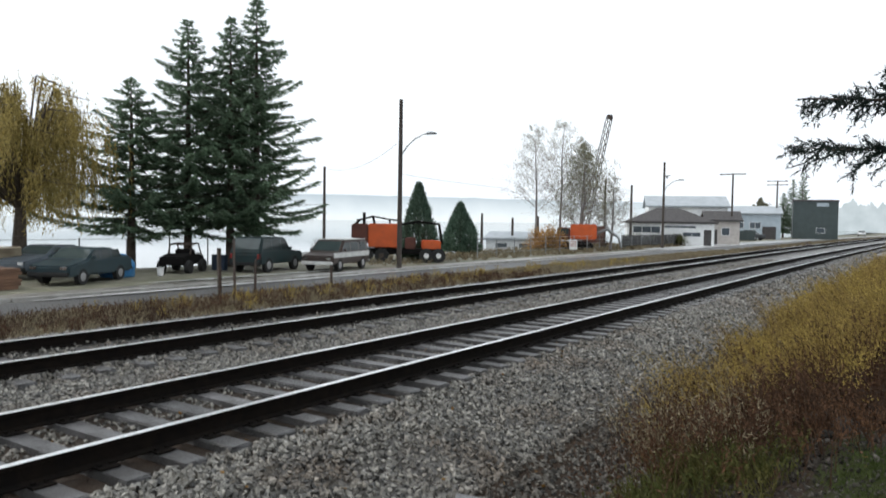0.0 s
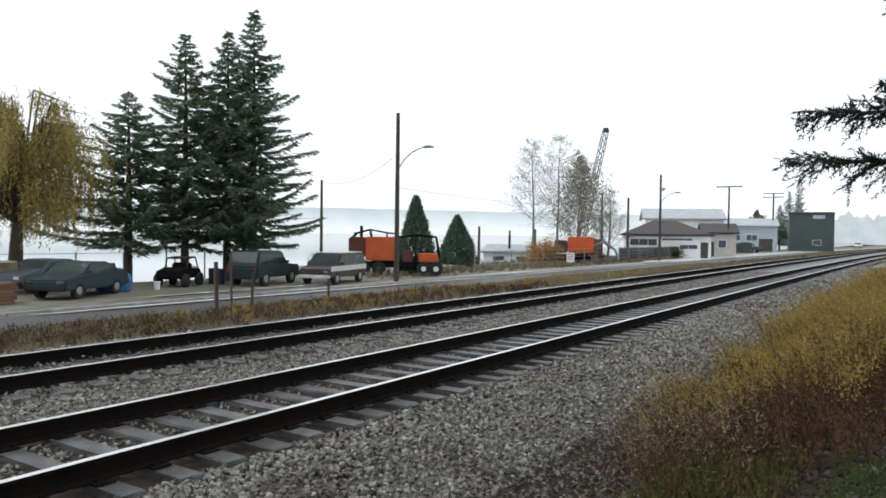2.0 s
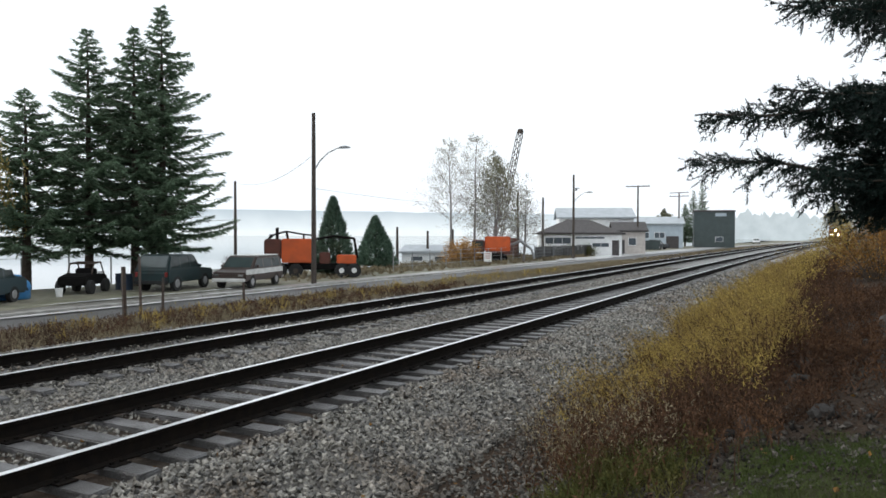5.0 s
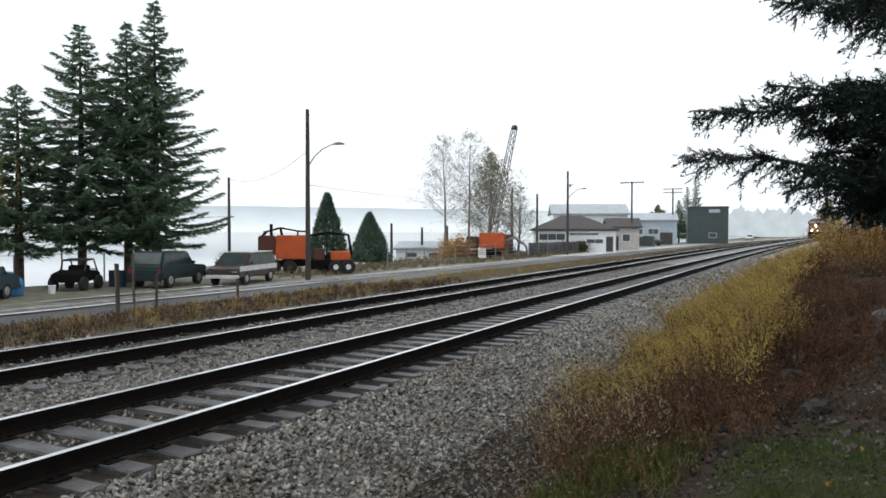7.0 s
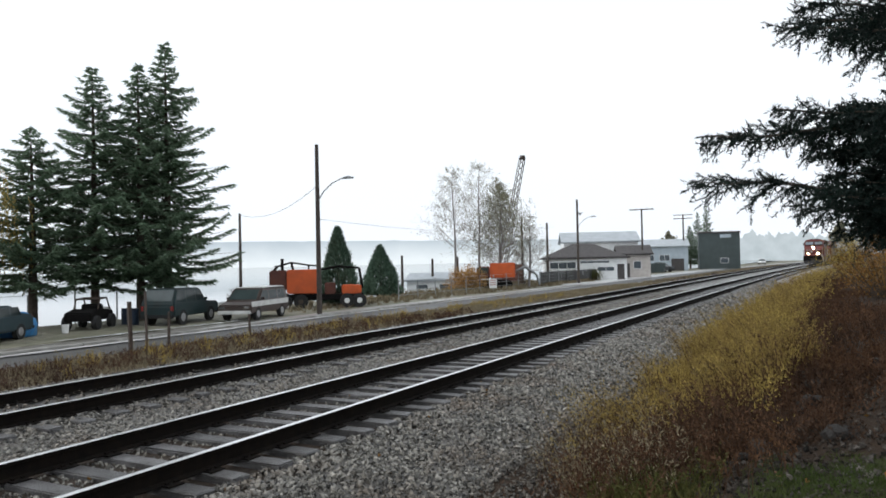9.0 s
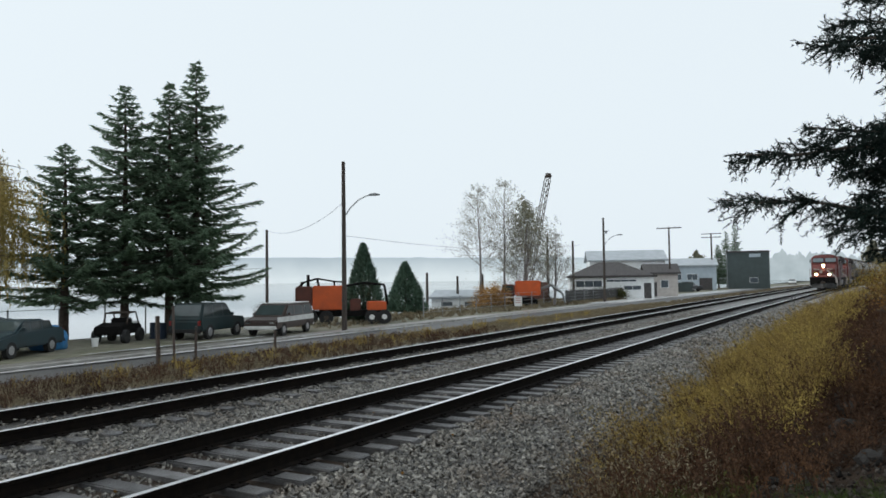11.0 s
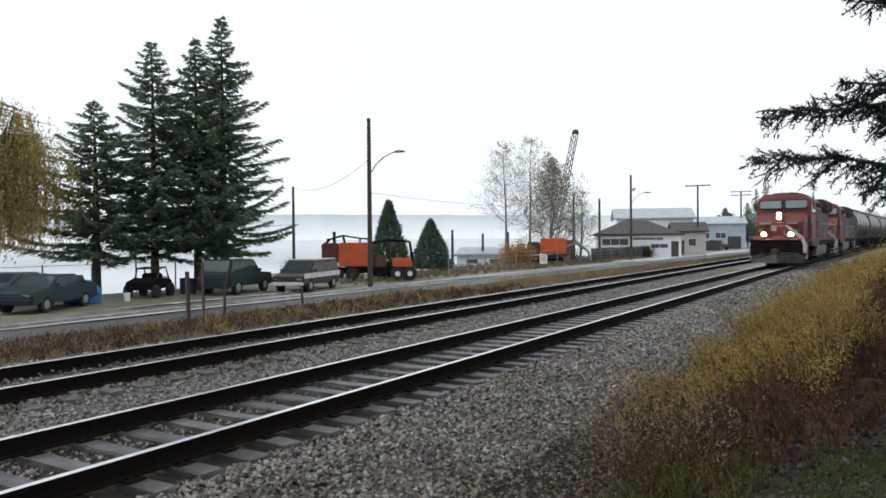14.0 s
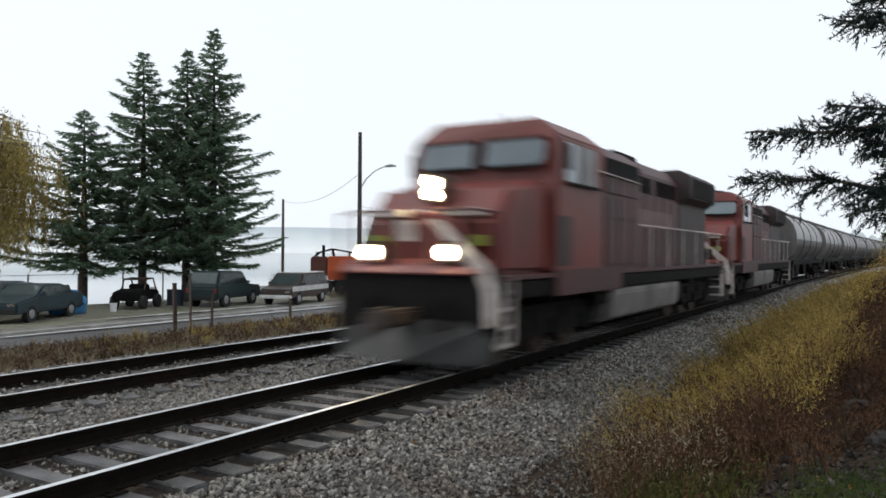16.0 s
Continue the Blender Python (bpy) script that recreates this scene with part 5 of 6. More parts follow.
build_fence("rail_fence", [(-36.0, 8.0), (-36.2, 18.0), (-36.4, 34.0)], 1.75, 2.6, "grey pipe fence along the water", (1.7,))
build_fence("wire_fence", [(-28.0, 46.0), (-28.0, 60.0), (-27.8, 84.0), (-27.5, 96.0)], 1.5, 2.8, "sagging grey wire fence round the yard", (0.4, 0.75, 1.1, 1.45), 0.04)
for x, y, h in ((-17.2, 14.0, 1.55), (-18.05, 15.3, 1.9), (-17.6, 15.7, 1.2), (-17.9, 19.5, 0.9), (-17.0, 6.5, 1.2)):
    stake = thing("fence_stake", pose(x, y, land(x, y), rng.uniform(-3, 3), rng.uniform(-3, 3), rng.uniform(0, 90)), "leaning dark iron stake beside the road", "stake", "stakes beside the road")
    bm = B()
    prism(bm, [(-0.045, -0.045), (0.045, -0.045), (0.045, -0.025), (-0.025, -0.025), (-0.025, 0.045), (-0.045, 0.045)], -0.2, h, "z")
    part("shaft", bm, STEEL, stake)

# ---------------------------------------------------------------- orange machines
ORANGE = material("faded orange machine paint", (0.62, 0.10, 0.015), (0.5, 0.085, 0.015), 1.2, 0.5, 0, stain=0.35, stain_colour=(0.2, 0.05, 0.02))
OXIDE = material("rusty red machine paint", (0.12, 0.035, 0.022), (0.08, 0.028, 0.02), 2, 0.7, stain=0.4)
mach = thing("crane_carrier", pose(-29.7, 38.6, -0.95, 0, 0, 37), "old orange machine on a wheeled carrier, rusting in the yard", "machine")
# own x to the right of the machine as seen from the railway, y away from it
part("engine_house", box(B(), -1.87, 0.05, -1.0, 1.0, 0.95, 2.48, 0.06), ORANGE, mach, "faded orange engine house")
part("counterweight", box(B(), -2.95, -1.89, -0.98, 0.95, 1.15, 2.46, 0.08), OXIDE, mach, "rusty red counterweight")
bm = B()
for y in (-0.9, 0.9):
    limb(bm, [(-2.7, y, 2.46), (-2.5, y, 2.7), (-1.6, y, 2.95), (-0.5, y, 2.75), (0.3, y, 2.7)], [0.05] * 5, 6)
    rod(bm, (-1.5, y, 2.46), (-1.6, y, 2.95), 0.04, n=6)
    rod(bm, (-0.5, y, 2.46), (-0.5, y, 2.75), 0.04, n=6)
for x in (-2.6, -1.6, -0.5):
    rod(bm, (x, -0.9, 2.72), (x, 0.9, 2.72), 0.04, n=6)
part("roof_rack", bm, LOCO_BLACK, mach)
part("exhaust_stack", rod(B(), (-2.2, 0.3, 2.4), (-2.2, 0.3, 3.2), 0.10, n=12), LOCO_BLACK, mach)
bm = B()
for y in (-0.3, 0.3):
    limb(bm, [(0.0, y, 2.4), (1.4, y, 2.65), (2.75, y, 2.5), (2.95, y, 1.2)], [0.07] * 4, 6)
for k in range(7):
    rod(bm, (0.2 + 0.36 * k, -0.3, 2.5), (0.4 + 0.36 * k, 0.3, 2.5), 0.03, n=5)
part("boom", bm, LOCO_BLACK, mach)
part("chassis", box(B(), -2.6, 3.0, -0.75, 0.75, 0.5, 0.86, 0.05), LOCO_BLACK, mach)
part("turntable", rod(B(), (-0.7, 0, 0.84), (-0.7, 0, 0.97), 0.8, n=24), LOCO_BLACK, mach)
part("bonnet", box(B(), 1.6, 2.85, -0.7, 0.7, 0.85, 1.42, 0.06), ORANGE, mach, "faded orange bonnet")
part("driver_seat", box(B(), 0.5, 1.2, -0.6, 0.6, 0.85, 1.6, 0.06), OXIDE, mach)
for x in (-2.0, -1.0, 1.9, 2.7):
    for s in (-0.95, 0.95):
        w = part("wheel", rod(B(), (x, s - 0.16, 0.45), (x, s + 0.16, 0.45), 0.45, n=20), TYRE, mach)
        part("hub", rod(B(), (x, s - 0.19, 0.45), (x, s + 0.19, 0.45), 0.17, n=12), WHITE if x > 1 else STEEL, w)
dozer = thing("excavator", pose(-30.0, 67.5, -0.95, 0, 0, 22), "orange excavator parked behind the bush", "machine")
part("house", box(B(), -0.3, 2.2, -1.0, 1.0, 1.1, 2.55, 0.08), ORANGE, dozer)
part("cab", box(B(), -1.6, -0.35, -0.9, 0.9, 1.0, 2.2, 0.08), OXIDE, dozer)
part("cab_window", box(B(), -1.5, -0.5, -0.93, -0.88, 1.55, 2.1, 0.01), CAR_GLASS, dozer)
for s in (-0.9, 0.9):
    bm = B()
    prism(bm, [(-1.6, 0.3), (-1.3, 0.0), (1.6, 0.0), (1.9, 0.3), (1.9, 0.55), (1.6, 0.85), (-1.3, 0.85), (-1.6, 0.55)], s - 0.25, s + 0.25, "y", 0.04)
    part("crawler", bm, LOCO_BLACK, dozer)
bm = B()
limb(bm, [(2.0, 0.3, 1.6), (3.2, 0.3, 2.1), (4.3, 0.3, 1.3), (4.6, 0.3, 0.3)], [0.16, 0.15, 0.12, 0.1], 8)
part("arm", bm, GALV, dozer)
# lattice boom of a crane behind the trees
crane = thing("lattice_crane", pose(-35.5, 84.0, -0.95), "tall lattice crane jib rising behind the trees", "crane")
part("base_body", box(B(), -1.5, 1.5, -1.6, 1.6, 0.0, 2.3, 0.08), OXIDE, crane)
bm = B()
foot, tip = Vector((-0.6, 0, 2.0)), Vector((2.2, 0.46, 15.3))
corner = [Vector((a, b, 0)) for a in (-0.38, 0.38) for b in (-0.38, 0.38)]
for c in corner:
    rod(bm, foot + c, tip + c * 0.7, 0.055, 0.045, 6)
for k in range(18):
    p, q = foot.lerp(tip, k / 18), foot.lerp(tip, (k + 1) / 18)
    for i, j in ((0, 1), (1, 3), (3, 2), (2, 0)):
        rod(bm, p + corner[i] * 0.9, q + corner[j] * 0.9, 0.03, n=4)
part("jib", bm, STEEL, crane)
part("jib_head", box(B(), 1.95, 2.5, 0.16, 0.76, 15.1, 15.6, 0.06), STEEL, crane)
sign = thing("yard_sign", pose(-27.6, 62.0, -0.95, 0, 0, 24), "small white notice board on short legs", "sign")
part("board", box(B(), -0.35, 0.35, -0.02, 0.02, 0.25, 1.15, 0.01), WHITE, sign)
for s in (-0.25, 0.25):
    part("leg", rod(B(), (s, 0.03, -0.1), (s, 0.03, 0.9), 0.025, n=6), STEEL, sign)
for k in range(3):
    part("faded_line", box(B(), -0.24, 0.24, -0.024, -0.02, 0.95 - 0.2 * k, 1.02 - 0.2 * k), material("faded red print", (0.5, 0.2, 0.17), None, 3, 0.6), sign)

# ---------------------------------------------------------------- buildings
SIDING = material("white painted siding", (0.82, 0.83, 0.83), (0.74, 0.75, 0.75), 1.5, 0.6, stain=0.1, stain_colour=(0.45, 0.44, 0.42))
ROOF_DARK = material("dark brown shingle roof", (0.045, 0.04, 0.04), (0.07, 0.063, 0.062), 3, 0.7, 0, 0.5, 25)
ROOF_TIN = material("pale corrugated metal roof", (0.42, 0.45, 0.48), (0.33, 0.36, 0.38), 1, 0.4, 0.3)
PINK = material("faded pinkish gable boards", (0.48, 0.33, 0.30), (0.4, 0.27, 0.25), 2, 0.7)
TAN = material("pale plaster wall", (0.52, 0.48, 0.45), (0.42, 0.38, 0.35), 2, 0.7)
DARK_CLAD = material("dark green metal cladding", (0.055, 0.075, 0.075), (0.045, 0.06, 0.06), 1, 0.6)
BLUE_GREY = material("blue-grey siding", (0.42, 0.48, 0.53), (0.34, 0.40, 0.45), 1, 0.6)
WINDOW = material("dim window glass", (0.10, 0.12, 0.14), None, 2, 0.08, spec=0.8)


def build_house(m, w, d, eave, ridge, wall_mat, roof_mat, label, hip=0.0, gable_mat=None, windows=(), doors=(), over=0.4, side_windows=0):
    """Own x along the front, front at y = 0 towards the railway; ridge runs along x."""
    house = thing("building", m, label, "building", "buildings along the road")
    t = 0.2
    for nm, b in (("wall", (-w / 2, w / 2, 0, t)), ("wall", (-w / 2, w / 2, d - t, d)), ("wall", (-w / 2, -w / 2 + t, t, d - t)), ("wall", (w / 2 - t, w / 2, t, d - t))):
        part(nm, box(B(), *b, -0.3, eave), wall_mat, house)
    if not hip:
        for s in (-1, 1):
            bm = B()
            prism(bm, [(0, eave), (d, eave), (d / 2, ridge)], s * (w / 2 - 0.1) - 0.1, s * (w / 2 - 0.1) + 0.1, "x")
            part("gable", bm, gable_mat or wall_mat, house)
    bm = B()
    x0, x1, y0, y1 = -w / 2 - over, w / 2 + over, -over, d + over
    low = [bm.verts.new(p) for p in ((x0, y0, eave - 0.05), (x1, y0, eave - 0.05), (x1, y1, eave - 0.05), (x0, y1, eave - 0.05))]
    top = [bm.verts.new((x0 + hip, d / 2, ridge)), bm.verts.new((x1 - hip, d / 2, ridge))]
    for f in ((low[0], low[1], top[1], top[0]), (low[2], low[3], top[0], top[1])) + (((low[1], low[2], top[1]), (low[3], low[0], top[0])) if hip else ()):
        bm.faces.new(f)
    bmesh.ops.recalc_face_normals(bm, faces=bm.faces)
    bmesh.ops.solidify(bm, geom=list(bm.faces), thickness=0.14)
    part("roof", bm, roof_mat, house)
    part("fascia", box(B(), x0, x1, y0 - 0.03, y0 + 0.02, eave - 0.14, eave + 0.06), roof_mat, house)
    for x, z, ww, hh in windows:
        win = part("window", box(B(), x - ww / 2, x + ww / 2, -0.03, 0.03, z, z + hh), SIDING, house)
        n = max(1, int(ww / 0.9))
        for k in range(n):
            a = x - ww / 2 + 0.06 + (ww - 0.06) * k / n
            part("pane", box(B(), a, a + (ww - 0.06) / n - 0.06, -0.05, -0.03, z + 0.06, z + hh - 0.06), WINDOW, win)
    for x, ww, hh in doors:
        part("door", box(B(), x - ww / 2, x + ww / 2, -0.04, 0.02, 0, hh), ROOF_DARK, house)
    return house


Z = -0.95
build_house(pose(-28.4, 93.4, Z, 0, 0, 22), 10.6, 8.0, 2.95, 4.8, SIDING, ROOF_DARK, "low white building with a dark hipped roof", 4.3, windows=((-2.9, 1.5, 3.4, 0.9), (1.2, 2.15, 3.8, 0.35), (2.6, 1.1, 2.2, 0.6)), doors=((4.5, 0.9, 2.0),))
build_house(pose(-30.7, 109.0, Z, 0, 0, 22), 11.0, 8.5, 5.3, 6.9, SIDING, ROOF_TIN, "taller white building with a pale metal roof", 0, PINK, windows=((-3, 3.2, 1.4, 1.0), (0, 3.2, 1.4, 1.0), (3, 3.2, 1.4, 1.0)))
build_house(pose(-24.6, 104.6, Z, 0, 0, 20), 4.2, 6.0, 3.3, 4.6, TAN, ROOF_DARK, "small pale plaster annexe with a dark shingle roof", 0, PINK, windows=((0.3, 1.2, 1.1, 1.1),), doors=((-1.2, 0.9, 2.0),))
build_house(pose(-31.5, 150.0, Z, 0, 0, 15), 13.0, 9.0, 4.9, 6.4, BLUE_GREY, ROOF_TIN, "pale blue-grey hall behind the pickup", 0, windows=((-4, 2.0, 2.0, 1.2), (-1, 2.0, 2.0, 1.2), (2, 2.0, 2.0, 1.2)), doors=((4.5, 2.4, 2.4),))
shop = build_house(pose(-21.2, 166.0, Z, 0, 0, 10), 8.2, 9.0, 7.8, 8.1, DARK_CLAD, ROOF_DARK, "tall dark flat-topped building with a pale sign", 0, windows=((1.0, 1.2, 1.6, 1.1),), over=0.15)
part("shop_sign", box(B(), 0.2, 2.4, -0.12, -0.02, 6.6, 7.3, 0.02), BLUE_GREY, shop, "pale blank sign panel")
build_house(pose(-40.5, 74.6, -1.9, 0, 0, 30), 6.5, 3.0, 1.7, 2.5, SIDING, ROOF_TIN, "low white boat shelter at the shore", 0.8, windows=((-1.5, 0.6, 1.4, 0.6), (1.2, 0.6, 1.4, 0.6)))
container = thing("waste_container", pose(-29.0, 131.0, Z, 0, 0, 24), "long dark steel waste container on the lot", "container")
part("bin", prism(B(), [(-3.0, 0.1), (3.0, 0.1), (3.2, 1.6), (-3.2, 1.6)], -1.1, 1.1, "y", 0.03), DARK_CLAD, container)
for k in range(8):
    part("rib", box(B(), -2.8 + 0.8 * k - 0.05, -2.8 + 0.8 * k + 0.05, -1.18, -1.08, 0.15, 1.55), DARK_CLAD, container)
for s in (-1, 1):
    part("rim", box(B(), -3.25, 3.25, s * 1.12 - 0.06, s * 1.12 + 0.06, 1.56, 1.68, 0.02), DARK_CLAD, container)
# trees behind the buildings
for x, y, h in ((-25.4, 178.0, 14.5), (-27.6, 180.0, 13.0), (-29.8, 182.0, 10.0)):
    build_conifer((x, y, -0.95), h, 3.0, 1.0, "distant conifer behind the buildings", 110)
for x, y, h in ((-39.0, 165.0, 8.0), (-33.0, 175.0, 8.5), (2.0, 215.0, 9.0), (8.0, 190, 10.0)):
    build_broadleaf((x, y, -0.95 if x < 0 else 1.2), h, "distant half-bare tree behind the buildings", 4, BIRCH_LEAF, 0.3, 0.3, 0.15)
for x, y, w in ((-27.0, 92.0, 1.5), (-28.5, 88.6, 1.4), (-31.0, 88.0, 1.6), (-24.8, 96.0, 1.0)):
    build_bush("hedge_bush", (x, y, Z), (w, 1.0, 1.5), "dull green bush before the building", WEED, 1500, 0.13)

ROCK = material("muddy dark rock", (0.05, 0.047, 0.045), (0.02, 0.017, 0.014), 4, 0.8, 0, 0.9, 20, 0.5, random_value=0.35, spec=0.2)
# ---------------------------------------------------------------- weeds, banks and gravel
plumes("golden_weeds", 3400, 0.05, 2.1, (8.6, 20), 0.98, GOLD, "tall dry golden weeds on the bank", 42, 0.027, 1.2)
plumes("golden_weeds", 2400, 0.05, 2.5, (19, 50), 1.0, GOLD, "tall dry golden weeds further along the bank", 26, 0.05, 1.3)
plumes("straw_weeds", 520, -0.1, 1.2, (6.6, 11.5), 0.88, STRAW, "pale seeding weeds at the gravel's edge", 22, 0.032, 1.0)
plumes("russet_weeds", 1700, 0.15, 1.7, (6.2, 12.5), 0.78, RUSSET, "dead russet weeds on the bank", 20, 0.034, 1.0)
plumes("russet_weeds", 1700, 2.0, 1.5, (9.0, 34), 0.55, RUSSET, "dead russet weeds behind the golden ones", 16, 0.045, 1.3)
weeds("dark_brambles", 2200, (-1.3, 3.2), (7.0, 26), 0.36, BRAMBLE, "low dead brambles over the rubble", 9, 0.008, 0.9, 0.03, 1.5, gaps=0.8)
weeds("green_weeds", 170, (-2.1, -0.9), (4.2, 7.2), 0.4, WEED, "dull green weeds near the path", 14, 0.008, 0.5, 0.035, 1.0, gaps=0.85)
weeds("green_weeds", 150, (-0.4, 3.0), (6.8, 14.0), 0.26, WEED, "dull green weeds on the rubble", 12, 0.008, 0.6, 0.035, 1.0, gaps=0.95)
weeds("green_turf", 4200, (-0.5, 2.8), (2.8, 6.3), 0.085, TURF, "short green grass beside the path", 14, 0.005, 0.7, 0, 1.2, gaps=0.93)
weeds("green_turf", 900, (0.0, 1.6), (6.4, 8.4), 0.09, TURF, "patch of short grass before the spruce", 12, 0.005, 0.7, 0, 1.0, gaps=0.9)
weeds("straw_grass", 4000, (-18.6, -12.3), (2.0, 60), 0.26, STRAW, "dry straw grass between track and road", 12, 0.012, 0.4, 0.03, 1.2)
weeds("straw_grass", 130, (-18.0, -13.0), (9.0, 40), 0.5, GOLD, "tufts of yellowed grass beside the far track", 12, 0.012, 0.35, 0.035, 1.0)
weeds("straw_grass", 900, (-35, -27.0), (34, 90), 0.45, STRAW, "rough dry grass in the yard", 12, 0.014, 0.4, 0.03, 1.0)
weeds("straw_grass", 500, (-19.6, -12.6), (50, 170), 0.22, STRAW, "dry grass along the far track", 9, 0.012, 0.4, 0.03, 1.0)
for x, y, s, mat in ((1.2, 21.0, 1.5, RUSTY_LEAF), (2.6, 25.5, 1.9, RUSTY_LEAF), (0.6, 30.0, 1.4, GOLD), (3.5, 18.0, 1.8, RUSTY_LEAF), (2.5, 36.0, 2.2, RUSTY_LEAF), (5.2, 30.0, 2.5, BRAMBLE), (4.6, 15.0, 1.6, WEED)):
    build_bush("autumn_bush", (x, y, land(x, y)), (s * 0.95, s * 0.95, s * 1.15), "rusty orange bush on the bank", mat, 5000, 0.06)
for x, y, h in ((5.5, 34.0, 9.0), (8.5, 42.0, 10.0), (7.0, 27.0, 8.0)):
    build_broadleaf((x, y, land(x, y)), h, "half-bare grey tree on the bank", 2, BIRCH_LEAF, 0.3, 0.08, 0.15)
build_stones("ballast_stones", ((24000, -5.2, -3.35, 2.2, 22, 0.033), (9500, -5.5, -3.0, 18, 62, 0.04), (7500, -7.1, -5.7, 2.5, 40, 0.026), (19000, -9.2, -7.75, 3.5, 46, 0.03),
                                (2200, -11.2, -9.8, 5, 34, 0.03), (2600, -12.6, -11.8, 4, 34, 0.04)), STONE, "loose crushed stone ballast")
build_stones("muddy_stones", ((11500, -3.5, -2.1, 2.2, 20, 0.031),), MUDDY, "muddy crushed stone at the foot of the bank")
build_stones("bank_stones", ((9000, -1.5, 2.9, 5.2, 17, 0.018), (2200, -1.4, 2.6, 6.0, 17, 0.032), (2500, -2.8, -0.4, 3.0, 7, 0.02)), RUBBLE, "dark rubble scattered over the bank")
rng = random.Random(11)
for x, y, r in [(-0.85, 7.5, 0.12), (-0.7, 6.9, 0.08), (0.95, 11.6, 0.34), (1.35, 12.2, 0.42), (0.75, 11.0, 0.2)] + [(rng.uniform(-0.9, 2.2), rng.uniform(6.6, 14.0), rng.uniform(0.05, 0.15)) for k in range(34)]:
    bm = B()
    bmesh.ops.create_icosphere(bm, subdivisions=2, radius=r)
    seed = Vector((x * 7, y * 5, r * 31))
    stretch = Vector((rng.uniform(0.8, 1.3), rng.uniform(0.8, 1.2), rng.uniform(0.5, 0.8)))
    for v in bm.verts:
        d = v.co.normalized()
        cell = noise.cell_vector(d * 1.6 + seed)
        v.co *= 1 + 0.3 * noise.noise(d * 1.3 + seed) + 0.16 * noise.noise(d * 3.5 + seed) + 0.08 * cell.x
        v.co = Vector((v.co.x * stretch.x, v.co.y * stretch.y, v.co.z * stretch.z))
    rock = tagged(part("boulder", bm, ROCK, None), "dark muddy rock half buried in the bank", "rock", "rocks on the bank")
    rock.matrix_world = pose(x, y, land(x, y) + r * 0.1, rng.uniform(-25, 25), rng.uniform(-25, 25), rng.uniform(0, 360))
weeds("russet_brambles", 900, (-18.8, -12.4), (2.0, 26), 0.38, BRAMBLE, "brown dead weeds between track and road", 12, 0.012, 0.5, 0.04, 1.0)
# broken board and fallen leaves on the gravel
bm = box(B(), -0.42, 0.42, -0.07, 0.07, -0.02, 0.02, 0.006)
tagged(part("loose_board", bm, TIE, None), "dark broken board on the gravel", "board").matrix_world = pose(-2.95, 5.35, -0.55, 4, 6, 25)
n = 170
y = rs.uniform(2.5, 16, n)
x = rs.uniform(-7, 0.5, n)
o = np.array([(a, b, land(a, b) + 0.035) for a, b in zip(x, y)])
tagged(triangles("fallen_leaves", [kites(o, rs.normal(0, 1, (n, 3)) * np.array([1, 1, 0.25]), rs.uniform(0.035, 0.065, n), 0.04 * np.ones(n))], RUSTY_LEAF), "fallen rusty leaves on gravel and bank", "leaves", kind="stuff")
# pale wet strips and lot, sky sheen painted in; low concrete edge of the road
def build_wet(u0, u1, y0, y1, label, ragged=0.12):
    ys = np.arange(y0, y1, 0.5)
    verts = []
    for k, yy in enumerate(ys):
        end = min(1.0, 0.15 + min(k, len(ys) - 1 - k) / 8)
        a = (u0 + u1) / 2 - (u1 - u0) / 2 * end + ragged * noise.noise((yy * 0.7, u0, 0))
        b = (u0 + u1) / 2 + (u1 - u0) / 2 * end + ragged * noise.noise((yy * 0.6, u1, 4))
        verts += [(a + shift(yy), yy, -0.90), (b + shift(yy), yy, -0.90)]
    faces = [(2 * i, 2 * i + 1, 2 * i + 3, 2 * i + 2) for i in range(len(ys) - 1)]
    tagged(sheet("pavement", verts, faces, WET), label, "pavement", kind="structure")


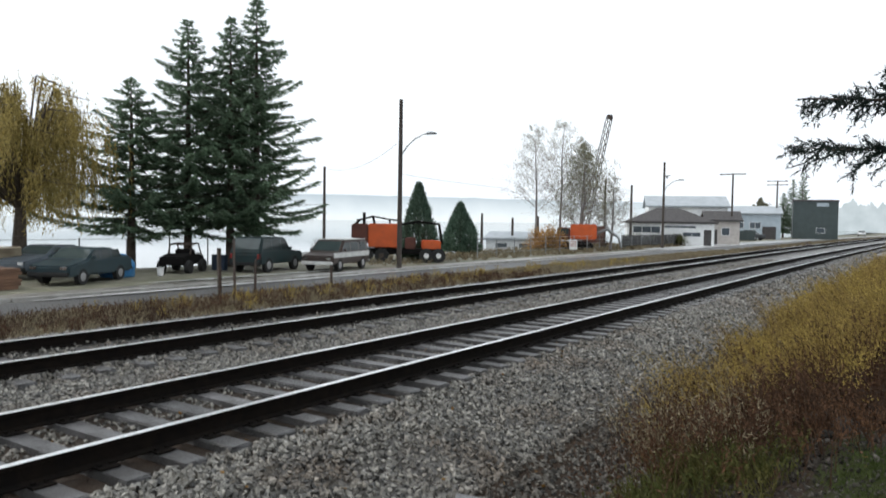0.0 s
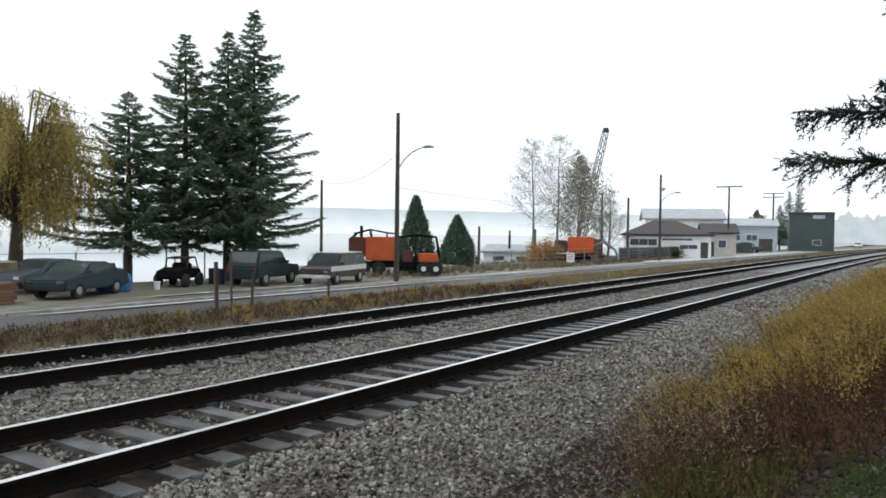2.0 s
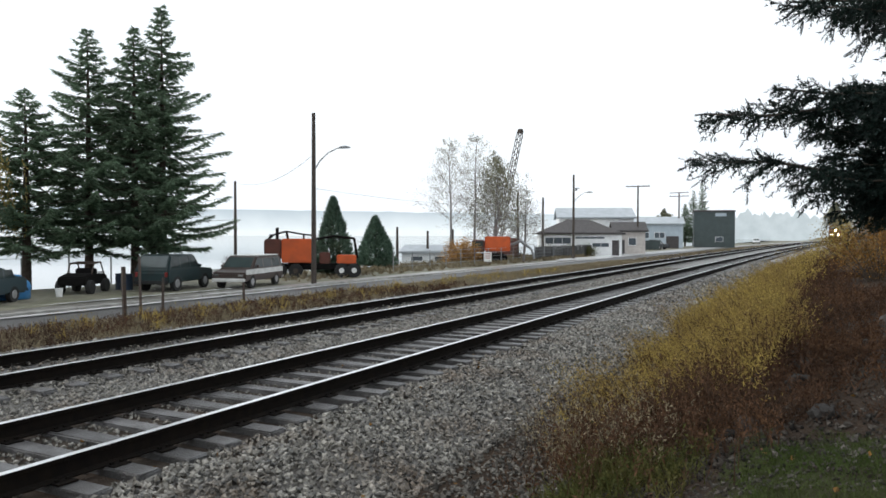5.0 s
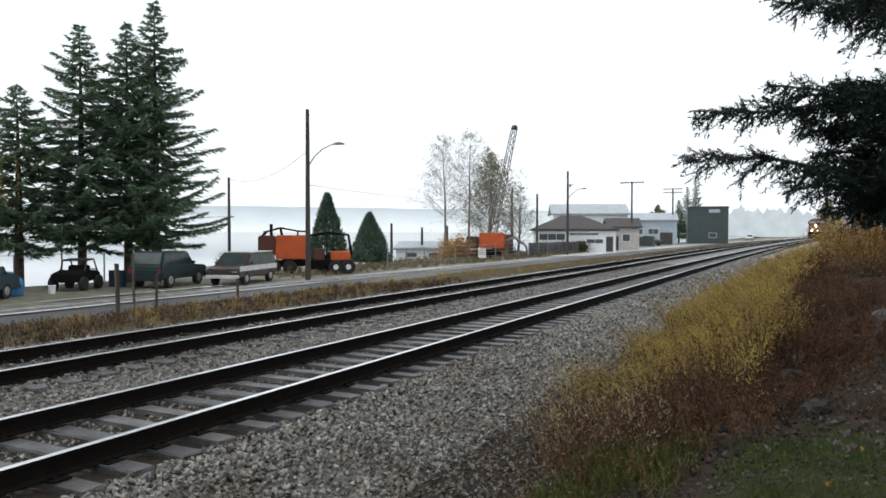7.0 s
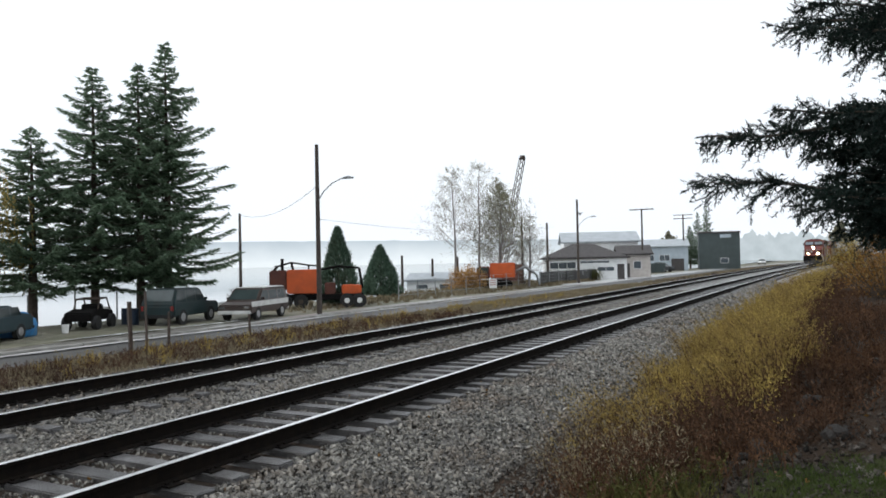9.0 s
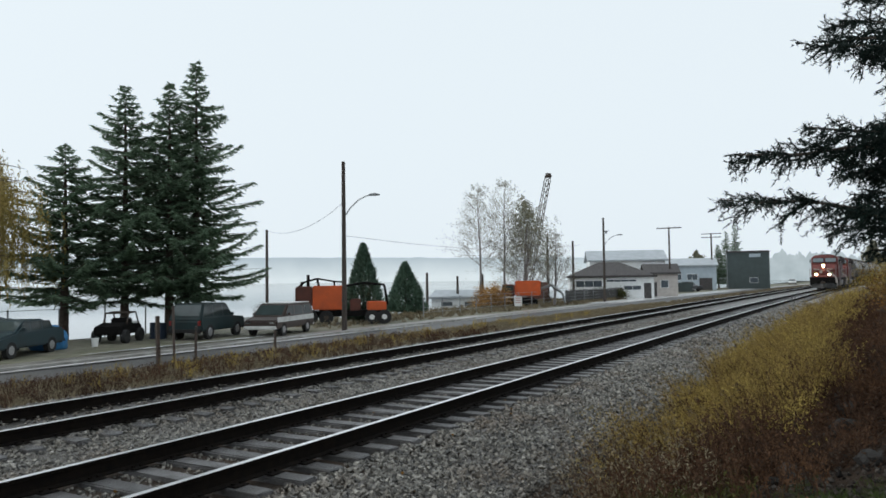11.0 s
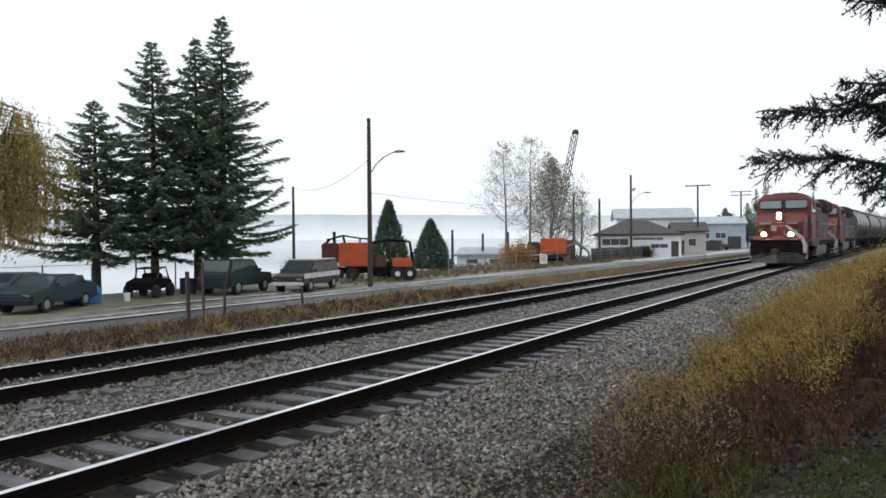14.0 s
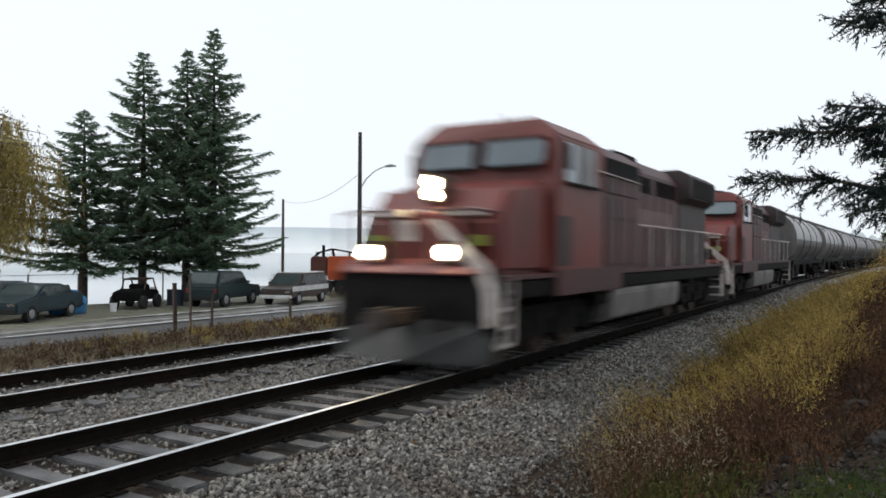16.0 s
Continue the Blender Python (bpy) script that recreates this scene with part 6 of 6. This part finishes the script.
for u0, u1, y0, y1 in ((-25.25, -24.75, 24, 41), (-23.95, -23.5, 12, 41), (-25.3, -24.8, 43, 76), (-23.95, -23.5, 43, 76), (-26.9, -26.5, 17, 30)):
    build_wet(u0, u1, y0, y1, "pale wet strip along the road's edge, sky sheen painted in")
build_wet(-27.6, -23.6, 74, 165, "pale wet lot before the buildings, sky sheen painted in", 0.5)
kerb = tagged(new("kerb"), "low pale concrete edge along the road", "kerb", kind="structure")
stone_bm = box(B(), -0.11, 0.11, -1.48, 1.48, -0.2, 0.13, 0.02)
stone_mesh = part("kerb_stone", stone_bm, CONCRETE, kerb)
for k in range(26):
    ob = stone_mesh if k == 0 else new("kerb_stone", stone_mesh.data)
    ob.parent = kerb
    yy = -2.0 + 3.0 * k
    ob.matrix_world = pose(-24.15 + shift(yy), yy, -0.95, 0, rng.uniform(-1, 1), -math.degrees(math.atan(max(yy, 0) / RADIUS)))
fence = thing("board_fence", pose(0, 0, 0), "weathered dark board fence before the white building", "fence")
GREY_BOARD = material("weathered dark boards", (0.075, 0.075, 0.075), (0.045, 0.045, 0.046), 3, 0.8, 0, 0.3, 30, random_value=0.35)
slat = box(B(), -0.12, 0.12, -0.015, 0.015, -0.1, 1.45)
slat = part("slat", slat, GREY_BOARD, fence)
fx0, fy0, fx1, fy1 = -28.6, 77.0, -26.4, 101.0
turn = math.degrees(math.atan2(fy1 - fy0, fx1 - fx0))
for k in range(96):
    ob = slat if k == 0 else new("slat", slat.data)
    ob.parent = fence
    g = k / 95
    ob.matrix_world = pose(fx0 + (fx1 - fx0) * g, fy0 + (fy1 - fy0) * g, -0.95 + rng.uniform(-0.12, 0.03), rng.uniform(-2, 2), 0, turn)
for h in (0.35, 1.15):
    part("rail", rod(B(), (fx0 + 0.05, fy0, -0.95 + h), (fx1 + 0.05, fy1, -0.95 + h), 0.04, n=6), GREY_BOARD, fence)
# worn edge lines on the road
for u in (-20.5,):
    ys = list(range(-20, 260, 4))
    verts = [(u + k + shift(yy), yy, -0.946) for yy in ys for k in (-0.06, 0.06)]
    faces = [(2 * i, 2 * i + 1, 2 * i + 3, 2 * i + 2) for i in range(len(ys) - 1)]
    tagged(sheet("road_line", verts, faces, PAINT_LINE), "worn white edge line on the asphalt", "road marking", kind="structure")
build_track("track_near", NEAR, 0.0, 330, 100, "polished steel rails on weathered timber ties")
build_track("track_far", FAR, FAR_LIFT, 330, 45, "steel rails on half-buried timber ties", 0.012)


# ---------------------------------------------------------------- what moves
def motions():
    for ob, behind, length in train:
        walk(ob, [(t, train_pose(9.3 + 18.4 * (16.0 - t) + behind, length)) for t in (0, 2, 4, 6, 8, 10, 11, 12, 13, 14, 15, 16)])


motions()
